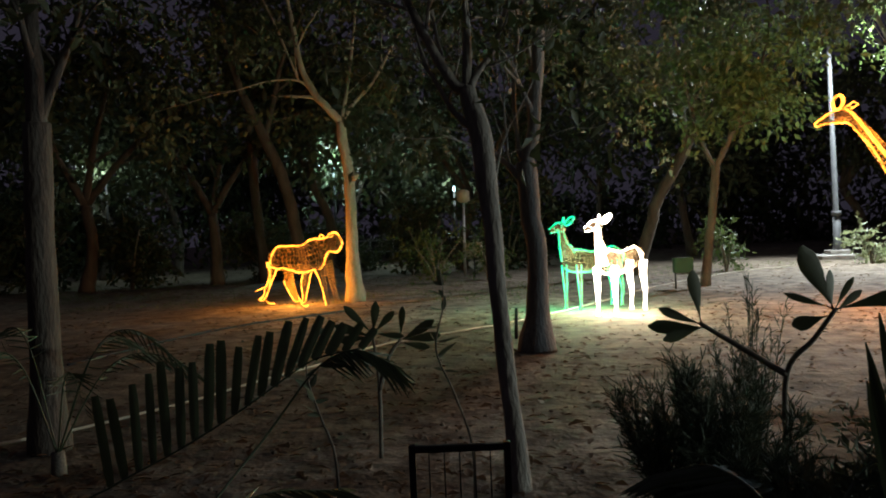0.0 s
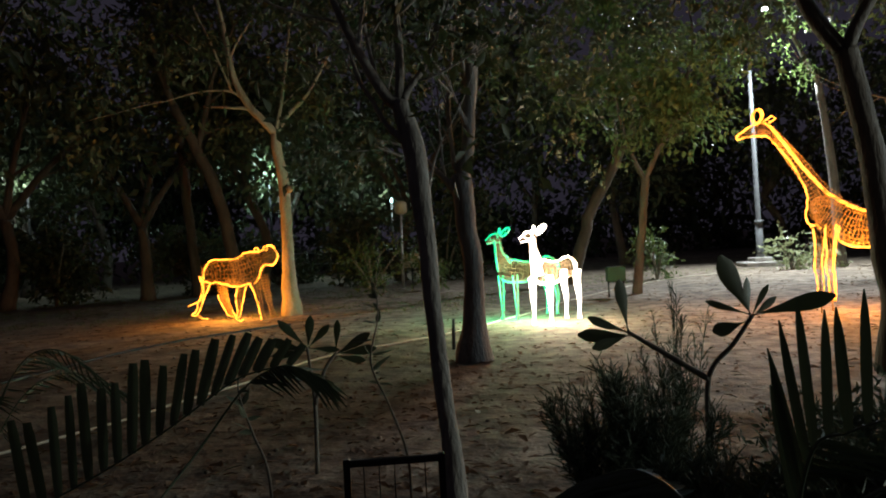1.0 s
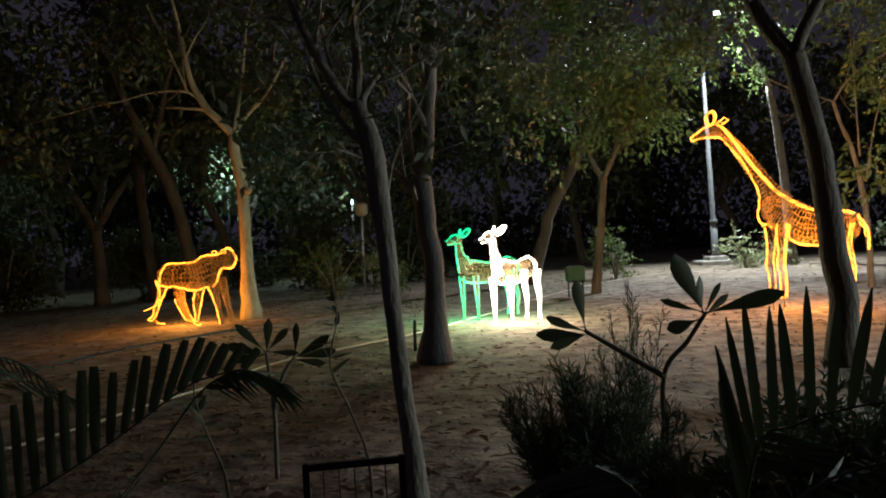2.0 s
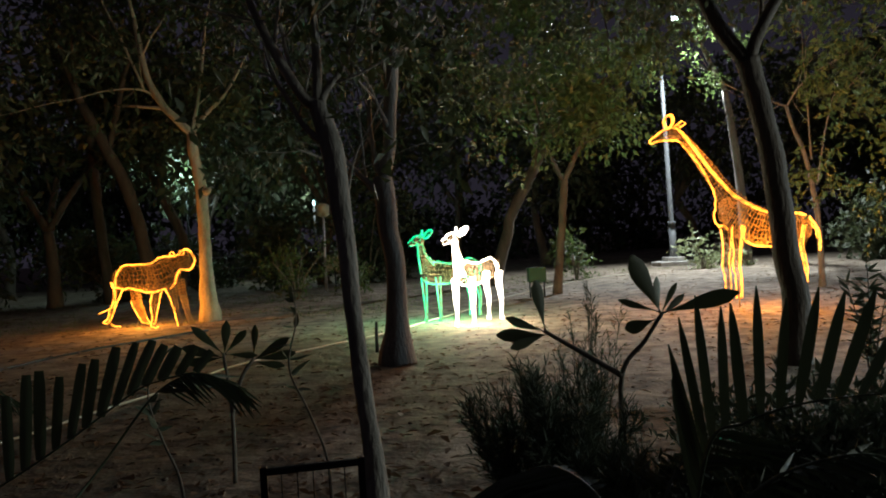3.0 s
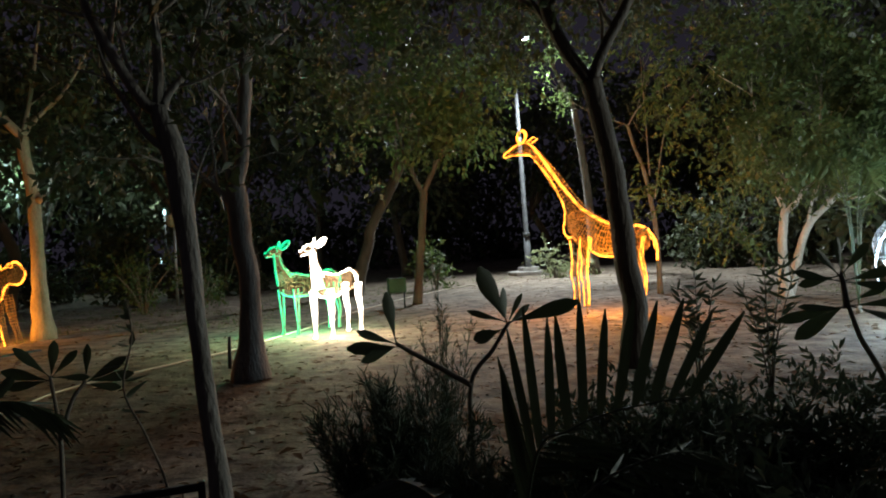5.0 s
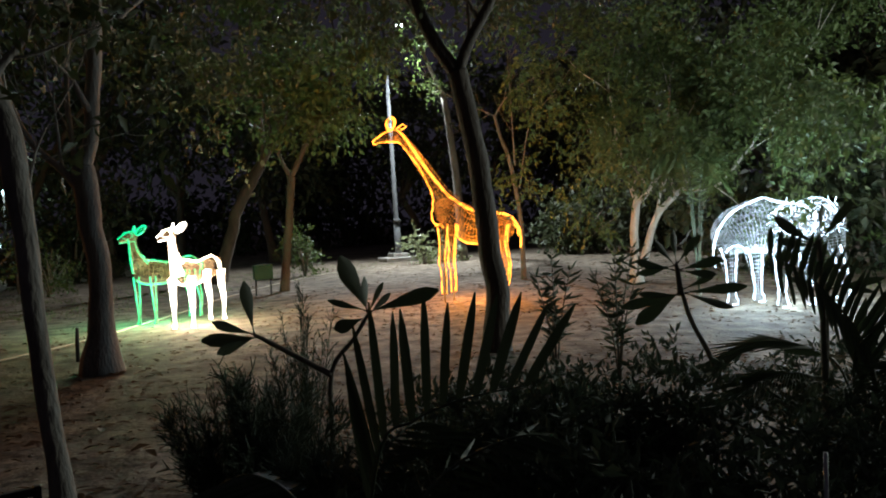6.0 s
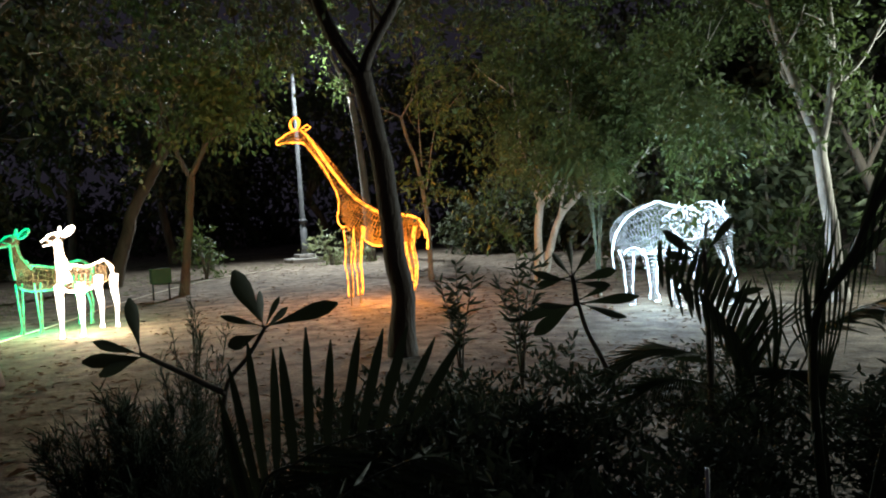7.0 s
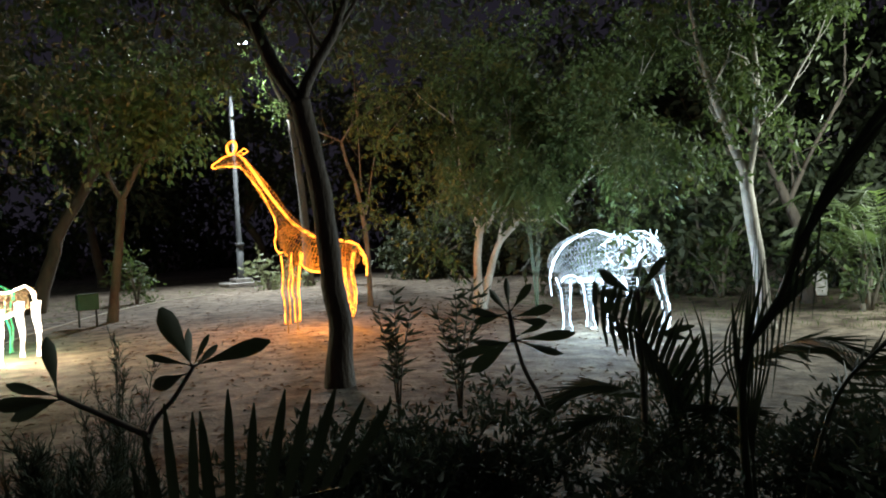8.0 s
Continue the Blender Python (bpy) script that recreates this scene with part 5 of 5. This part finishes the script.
for i, (pts, cnt, ln, wd, dr) in enumerate((
        ([o, (2.7, 2.0, 0.55), (2.5, 1.98, 0.70), (2.36, 2.1, 0.73), (2.24, 2.2, 0.66)], 34, 0.26, 0.009, 0.18),
        ([o, (2.6, 2.0, 0.5), (2.42, 1.95, 0.62), (2.25, 1.98, 0.62), (2.1, 2.02, 0.55)], 34, 0.26, 0.009, 0.25),
        ([o, (2.95, 1.85, 0.6), (2.98, 1.7, 0.82), (3.0, 1.5, 0.9), (3.0, 1.3, 0.84)], 24, 0.26, 0.008, 0.18),
        ([o, (2.8, 1.8, 0.5), (2.65, 1.68, 0.66), (2.5, 1.6, 0.68), (2.38, 1.52, 0.6)], 30, 0.28, 0.010, 0.18),
        ([o, (2.93, 1.9, 0.65), (3.02, 1.76, 0.8), (3.12, 1.6, 0.86), (3.2, 1.44, 0.8)], 34, 0.26, 0.010, 0.4))):
    feather_frond(palm, pts, cnt, ln, wd, dr, 0.4, 30 + i)

palm = tagged(empty("palm", (1.98, 1.12, 0)), "tall palm with a folded frond and hanging strip leaflets", "palm")
stem_base(palm, 0, 0)
o = (1.98, 1.12, 0.1)
spine, line = rachis_of(palm, [o, (1.93, 1.14, 0.91), (1.99, 1.07, 1.14), (2.04, 1.02, 1.31), (2.11, 0.95, 1.48), (2.17, 0.88, 1.62)], 0.014, 0.004)
g = random.Random(71)
for i in range(38):
    u = 0.48 + 0.5 * i / 37
    p, q = along_line(line, u), along_line(line, min(1, u + 0.02))
    d = (q - p).normalized() if u < 0.97 else d
    side = Vector(ACROSS) * (1 if i % 2 else -1)
    leaf_at("leaflet", SWORD, p, d + side * g.uniform(0.05, 0.17) + Vector((0, 0, -0.1)), Vector(ACROSS) + rand_dir(g) * 0.2, g.uniform(0.2, 0.3) * (1.15 - 0.4 * u), g.uniform(0.010, 0.016), spine)
for i in range(9):
    p = along_line(line, 0.56 + 0.034 * i)
    leaf_at("leaflet", THIN, p, Vector((-0.12 + g.uniform(-0.06, 0.06), 0.08, -1)), Vector(ACROSS), g.uniform(0.22, 0.32), 0.007, spine)
for i in range(11):
    v = i / 10
    tip = Vector((2.03, 1.14, 1.39)) + Vector(ACROSS) * (0.045 * (v - 0.6)) - Vector((0, 0, 0.30 * abs(v - 0.62) + g.uniform(0, 0.04)))
    ribbon(palm, [o, (1.985, 1.15, 0.72), (1.945 + 0.10 * v, 1.195 - 0.075 * v, 1.02), tuple(tip)], 0.0065, ACROSS)
feather_frond(palm, [o, (2.1, 1.02, 0.8), (2.22, 0.92, 1.02), (2.32, 0.8, 1.1), (2.42, 0.68, 1.06)], 28, 0.28, 0.013, 0.5, 0.3, 42, 0.008)


def plumeria(x, y, branches, seed, label):
    """branches: (points, leaves, leaf length) above the foot at x, y."""
    g = random.Random(seed)
    root = tagged(empty("plumeria", (x, y, 0)), label, "plant")
    o = Vector((x, y, 0))
    for pts, leaves, ln in branches:
        sh = Shape()
        line = [Vector(q) - o for q in curve_through(pts, 6)]
        n = len(line)
        sh.tube(line, [0.013 - 0.005 * i / (n - 1) for i in range(n)], 9)
        br = part("branch", sh, STEM, root)
        tip, d = line[-1], (line[-1] - line[-3]).normalized()
        for way in leaves:
            w = Vector(way[:3]).normalized()
            own = ln * way[3] if len(way) > 3 else ln * g.uniform(0.75, 1.15)
            broad = way[4] if len(way) > 4 else g.uniform(0.24, 0.3)
            side = w.cross(Vector((0.3, -1, 0.35)))
            base = tip - d * g.uniform(0, 0.03)
            pet = Shape()
            pet.tube([base, base + w * 0.03], [0.004, 0.0025], 5)
            part("leaf_stalk", pet, STEM, br)
            leaf_at("leaf", PADDLE, base + w * 0.025, w, side + rand_dir(g) * 0.25, own, own * broad, br)


plumeria(0.86, 2.9, [
    ([(0.86, 2.9, -0.03), (0.85, 2.9, 0.37), (0.86, 2.9, 0.67), (0.95, 2.87, 0.8), (1.02, 2.85, 0.91)],
     [(-0.46, 0, 1.0, 1.25, 0.35), (0.0, 0.1, 1.0, 0.7, 0.3), (0.42, -0.1, 0.8, 0.65, 0.25), (1.0, -0.2, 0.24, 1.45, 0.24), (-1.0, 0.2, 0.35, 0.8, 0.2), (-0.8, 0, -0.22, 0.62, 0.5), (0.7, 0.3, 0.45, 0.7, 0.22)], 0.19),
    ([(0.86, 2.9, 0.66), (0.74, 2.93, 0.74), (0.63, 2.96, 0.81), (0.57, 2.97, 0.85)],
     [(-1.0, 0, 0.42), (-1.0, 0, 0.05), (-0.9, -0.2, -0.25), (-0.12, 0.1, 1.0)], 0.18)], 3, "young forked plumeria with paddle-shaped dark leaves")
plumeria(2.3, 2.1, [
    ([(2.3, 2.1, -0.03), (2.24, 2.14, 0.45), (2.18, 2.18, 0.68), (2.13, 2.22, 0.82), (2.1, 2.24, 0.95)],
     [(-0.63, 0.43, -0.55, 0.95, 0.3), (-0.8, 0.55, -0.22, 1.05, 0.2), (-0.8, 0.5, 0.05, 0.7, 0.25), (0.75, -0.52, -0.32, 0.85, 0.3), (0.8, -0.57, 0.08, 1.05, 0.2), (0.6, -0.4, 0.3, 0.55, 0.24)], 0.205),
    ([(2.1, 2.24, 0.93), (2.095, 2.245, 1.0), (2.09, 2.25, 1.05)],
     [(-0.75, 0.5, 0.25, 0.7, 0.3), (-0.4, 0.3, 0.7, 0.55, 0.35), (0.1, 0.2, 1.0, 0.6, 0.3), (0.5, -0.3, 0.7, 0.6, 0.32), (0.8, -0.5, 0.2, 0.75, 0.28), (-0.7, 0.5, -0.2, 0.6, 0.3), (0.5, -0.6, -0.1, 0.6, 0.35)], 0.2)], 4, "young plumeria with long drooping dark leaves")
plumeria(2.5, 1.95, [
    ([(2.5, 1.95, -0.03), (2.46, 1.9, 0.5), (2.41, 1.84, 0.97)], [(0.8, -0.52, 0.16, 0.8, 0.16), (0.75, -0.5, -0.22, 0.65, 0.2), (-0.7, 0.5, 0.2, 0.5, 0.25)], 0.21),
    ([(2.46, 1.9, 0.5), (2.36, 1.82, 0.85), (2.28, 1.76, 1.13)], [(-0.7, 0.5, 0.65, 0.75, 0.4), (0.55, -0.4, 0.8, 0.7, 0.4), (-0.8, 0.5, 0.2, 0.6, 0.4), (0.2, 0, 1, 0.5, 0.4)], 0.2)], 6, "slim plumeria with broad dark leaves among palm fronds")
plumeria(-0.97, 3.95, [
    ([(-0.97, 3.95, -0.03), (-0.96, 3.94, 0.4), (-0.98, 3.91, 0.72)], [(-1, 0, 0.3), (-0.7, 0, 0.7), (0.1, 0.1, 1), (0.6, 0, 0.6), (-0.9, 0, -0.1), (1, 0, -0.1)], 0.2),
    ([(-0.96, 3.94, 0.4), (-0.9, 3.94, 0.58), (-0.83, 3.95, 0.68)], [(1, 0, -0.2), (0.7, 0, 0.4), (0.1, 0, 1), (1, 0, 0.1)], 0.19)], 5, "small low plumeria with broad dark leaves")


def lance_shrub(x, y, stems, seed, label, length=0.12):
    g = random.Random(seed)
    root = tagged(empty("oleander_shrub", (x, y, 0)), label, "shrub")
    for tx, ty, h in stems:
        sh = Shape()
        line = [Vector(q) for q in curve_through([(0, 0, -0.03), (tx * 0.3, ty * 0.3, h * 0.5), (tx, ty, h)], 8)]
        sh.tube(line, [0.009 - 0.006 * i / (len(line) - 1) for i in range(len(line))], 6)
        st = part("stem", sh, STEM, root)
        for i in range(6, len(line)):
            for q in range(4):
                a = g.uniform(0, 6.28)
                d = Vector((math.cos(a), math.sin(a), g.uniform(0.0, 1.0)))
                leaf_at("leaf", LANCE, line[i], d, d.cross(rand_dir(g)), length * g.uniform(0.7, 1.2), 0.022, st)


lance_shrub(3.02, 4.65, [(0.0, 0.0, 0.95), (-0.1, 0.08, 0.82), (0.12, -0.05, 0.86), (0.02, 0.1, 0.75)], 5, "slim oleander shrub with narrow dark leaves")
lance_shrub(3.4, 4.4, [(0.0, 0.0, 1.02), (-0.12, 0.08, 0.8), (0.15, -0.1, 0.9), (0.05, 0.12, 0.7), (0.2, 0.05, 1.0)], 6, "dark oleander shrub with narrow leaves")


def feathery_shrub(x, y, h, r, count, seed, label, needle=0.035, thick=2):
    """Thin upright twigs set with fine needles."""
    g = random.Random(seed)
    root = tagged(empty("feathery_shrub", (x, y, 0)), label, "shrub")
    for _ in range(count):
        a, s = g.uniform(0, 6.28), r * g.random() ** 0.6
        hh = h * g.uniform(0.6, 1.0) * (1 - 0.25 * s / r)
        line = [Vector(q) for q in curve_through([(0.1 * s * math.cos(a), 0.1 * s * math.sin(a), -0.02), (0.5 * s * math.cos(a), 0.5 * s * math.sin(a), hh * 0.45), (s * math.cos(a), s * math.sin(a), hh)], 10)]
        sh = Shape()
        sh.tube(line, [0.005 - 0.0038 * i / (len(line) - 1) for i in range(len(line))], 5)
        for i in range(5, len(line)):
            t = (line[i] - line[i - 1]).normalized()
            for q in range(thick):
                b = line[i].lerp(line[i - 1], g.random())
                d = (t + rand_dir(g) * 0.55).normalized()
                e = b + d * g.uniform(0.04, 0.10)
                sh.tube([b, e], [0.0018, 0.0008], 3, cap=False)
                for m in range(5):
                    c = b.lerp(e, g.uniform(0.1, 1.0))
                    w = (d + rand_dir(g) * 0.7).normalized()
                    sh.blade(c, w, w.cross(rand_dir(g)), needle * g.uniform(0.6, 1.2), 0.0025 + 0.0006 * thick, 0, 0, 1, (1.0, 0.3))
        part("twig", sh, LEAF_SHRUB, root)


feathery_shrub(0.8, 3.23, 1.06, 0.24, 18, 3, "airy feathery shrub with fine upright twigs")
feathery_shrub(0.5, 2.62, 0.82, 0.32, 54, 4, "dense dark feathery shrub", 0.05, 4)
feathery_shrub(0.66, 2.3, 0.6, 0.26, 34, 9, "dense dark feathery shrub", 0.05, 4)
for x, y, h, r, sd, n, nm in ((1.3, 2.3, 0.58, 0.44, 51, 3600, 0), (1.75, 2.0, 0.6, 0.46, 52, 3600, 0), (1.15, 1.75, 0.56, 0.4, 53, 3200, 0), (2.55, 1.75, 0.62, 0.35, 54, 1500, 0),
                              (2.75, 1.25, 0.72, 0.4, 55, 2000, 0), (2.35, 0.85, 0.72, 0.35, 56, 1600, 0), (1.6, 1.45, 0.54, 0.4, 57, 3000, 0), (0.8, 1.95, 0.48, 0.36, 58, 2800, 0), (3.3, 2.6, 0.45, 0.4, 59, 1200, 0), (3.5, 1.6, 0.66, 0.5, 60, 1500, 0), (2.2, 2.9, 0.5, 0.35, 71, 1500, 0), (1.5, 2.9, 0.45, 0.35, 72, 1400, 0)):
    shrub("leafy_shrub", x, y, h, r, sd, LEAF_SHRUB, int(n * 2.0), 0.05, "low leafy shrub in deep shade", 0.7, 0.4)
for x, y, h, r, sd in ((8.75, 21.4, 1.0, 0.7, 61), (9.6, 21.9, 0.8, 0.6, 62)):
    shrub("garden_shrub", x, y, h, r, sd, LEAF_LAMPLIT, 300, 0.16, "leafy shrub lit beside the lamp post", 1.0, 0.1)
for x, y, h, r, sd in ((-2.9, 18.5, 1.3, 0.8, 63), (-1.6, 19.5, 1.2, 0.8, 64), (4.6, 20.0, 1.3, 0.5, 65), (12.4, 8.2, 1.6, 0.9, 67), (11.6, 5.2, 1.6, 0.8, 68), (12.5, 11.0, 2.2, 1.2, 69), (10.8, 9.2, 1.6, 0.9, 70)):
    shrub("garden_shrub", x, y, h, r, sd, LEAF, 700, 0.14, "loose leafy garden shrub behind the sculptures", 0.8, 0.1)


def garden_palm(x, y, h, n, seed, label, upright=0.6):
    g = random.Random(seed)
    palm_root = tagged(empty("palm", (x, y, 0)), label, "palm")
    stem_base(palm_root, 0, 0)
    for i in range(n):
        a = 6.28 * i / n + g.uniform(-0.3, 0.3)
        c, s, rr = math.cos(a), math.sin(a), h * (1 - upright) * g.uniform(0.8, 1.2)
        hh = h * g.uniform(0.8, 1.1)
        feather_frond(palm_root, [(x, y, 0.1), (x + c * rr * 0.35, y + s * rr * 0.35, hh * 0.7), (x + c * rr, y + s * rr, hh), (x + c * rr * 1.7, y + s * rr * 1.7, hh * 0.9)], 22, 0.30, 0.02, 0.4, 0.35, seed + i, 0.010, LIT_THIN)


garden_palm(7.65, 8.15, 1.95, 7, 80, "upright young palm behind the elephant", 0.85)
garden_palm(10.6, 4.5, 1.7, 8, 90, "green arching palm lit by an unseen added lamp", 0.55)
garden_palm(11.4, 5.2, 1.4, 7, 95, "green arching palm lit by an unseen added lamp", 0.5)


def mesh_guard():
    root = tagged(empty("plant_guard", (-0.35, 2.6, 0), 8), "low black metal plant guard with wire mesh", "plant guard")
    for lo, hi in (((-0.17, -0.012, 0.46), (0.17, 0.012, 0.485)), ((-0.17, -0.012, 0.1), (0.17, 0.012, 0.125))):
        sh = Shape()
        sh.box(lo, hi, bevel=0.003)
        part("rail", sh, BLACK_METAL, root, smooth=False)
    for x in (-0.17, 0.17):
        sh = Shape()
        sh.box((x - 0.012, -0.014, -0.05), (x + 0.012, 0.014, 0.49), bevel=0.003)
        part("post", sh, BLACK_METAL, root, smooth=False)
    for i in range(5):
        sh = Shape()
        x = -0.11 + 0.055 * i
        sh.tube([(x, 0, 0.11), (x, 0, 0.47)], 0.0025, 5)
        part("wire", sh, BLACK_METAL, root)


mesh_guard()


def sapling(pts, seed, label):
    """A thin stem, from the soil up, with a few small leaves near its top."""
    g = random.Random(seed)
    x, y = pts[0][0], pts[0][1]
    root = tagged(empty("sapling", (x, y, 0)), label, "plant")
    line = [Vector(q) - Vector((x, y, 0)) for q in curve_through([(x, y, -0.03)] + pts, 6)]
    sh = Shape()
    sh.tube(line, [0.007 - 0.005 * i / (len(line) - 1) for i in range(len(line))], 6)
    part("stem", sh, STEM, root)
    for i in range(len(line) // 2, len(line), 2):
        for _ in range(2):
            d = Vector((g.uniform(-1, 1), g.uniform(-1, 1), g.uniform(-0.2, 0.8)))
            leaf_at("leaf", LANCE, line[i], d, d.cross(rand_dir(g)), g.uniform(0.05, 0.11), 0.025, root)


sapling([(-0.37, 3.19, 0.3), (-0.44, 3.18, 0.54), (-0.51, 3.16, 0.74), (-0.47, 3.17, 0.94), (-0.48, 3.17, 1.09)], 3, "thin bent sapling with few small leaves")
sapling([(-0.83, 2.67, 0.39), (-0.88, 2.65, 0.58), (-0.92, 2.64, 0.73), (-0.91, 2.65, 0.86)], 4, "thin pale sapling among palm fronds")


def pale_scrap(x, y, s, seed):
    g = random.Random(seed)
    sh = Shape()
    sh.blade(Vector((0, 0, 0.008)), Vector((1, 0.2, 0.15)), Vector((-0.2, 1, 0.3)), s, s * 0.6, 0.05, 0, 3, (0.5, 1.0, 0.8, 0.2), 0.4)
    ob = new("dry_leaf", sh.mesh("dry_leaf", STONE))
    ob.matrix_basis = pose(x, y, ground_height(x, y), 0, 0, g.uniform(0, 360))
    tagged(ob, "pale dry leaf lying on the soil", "leaf")


for i, (x, y, s) in enumerate([(0.52, 4.67, 0.05), (0.52, 4.66, 0.060000000000000005), (-2.51, 6.7, 0.07), (-0.1, 5.2, 0.08)]):
    pale_scrap(x, y, s, i)
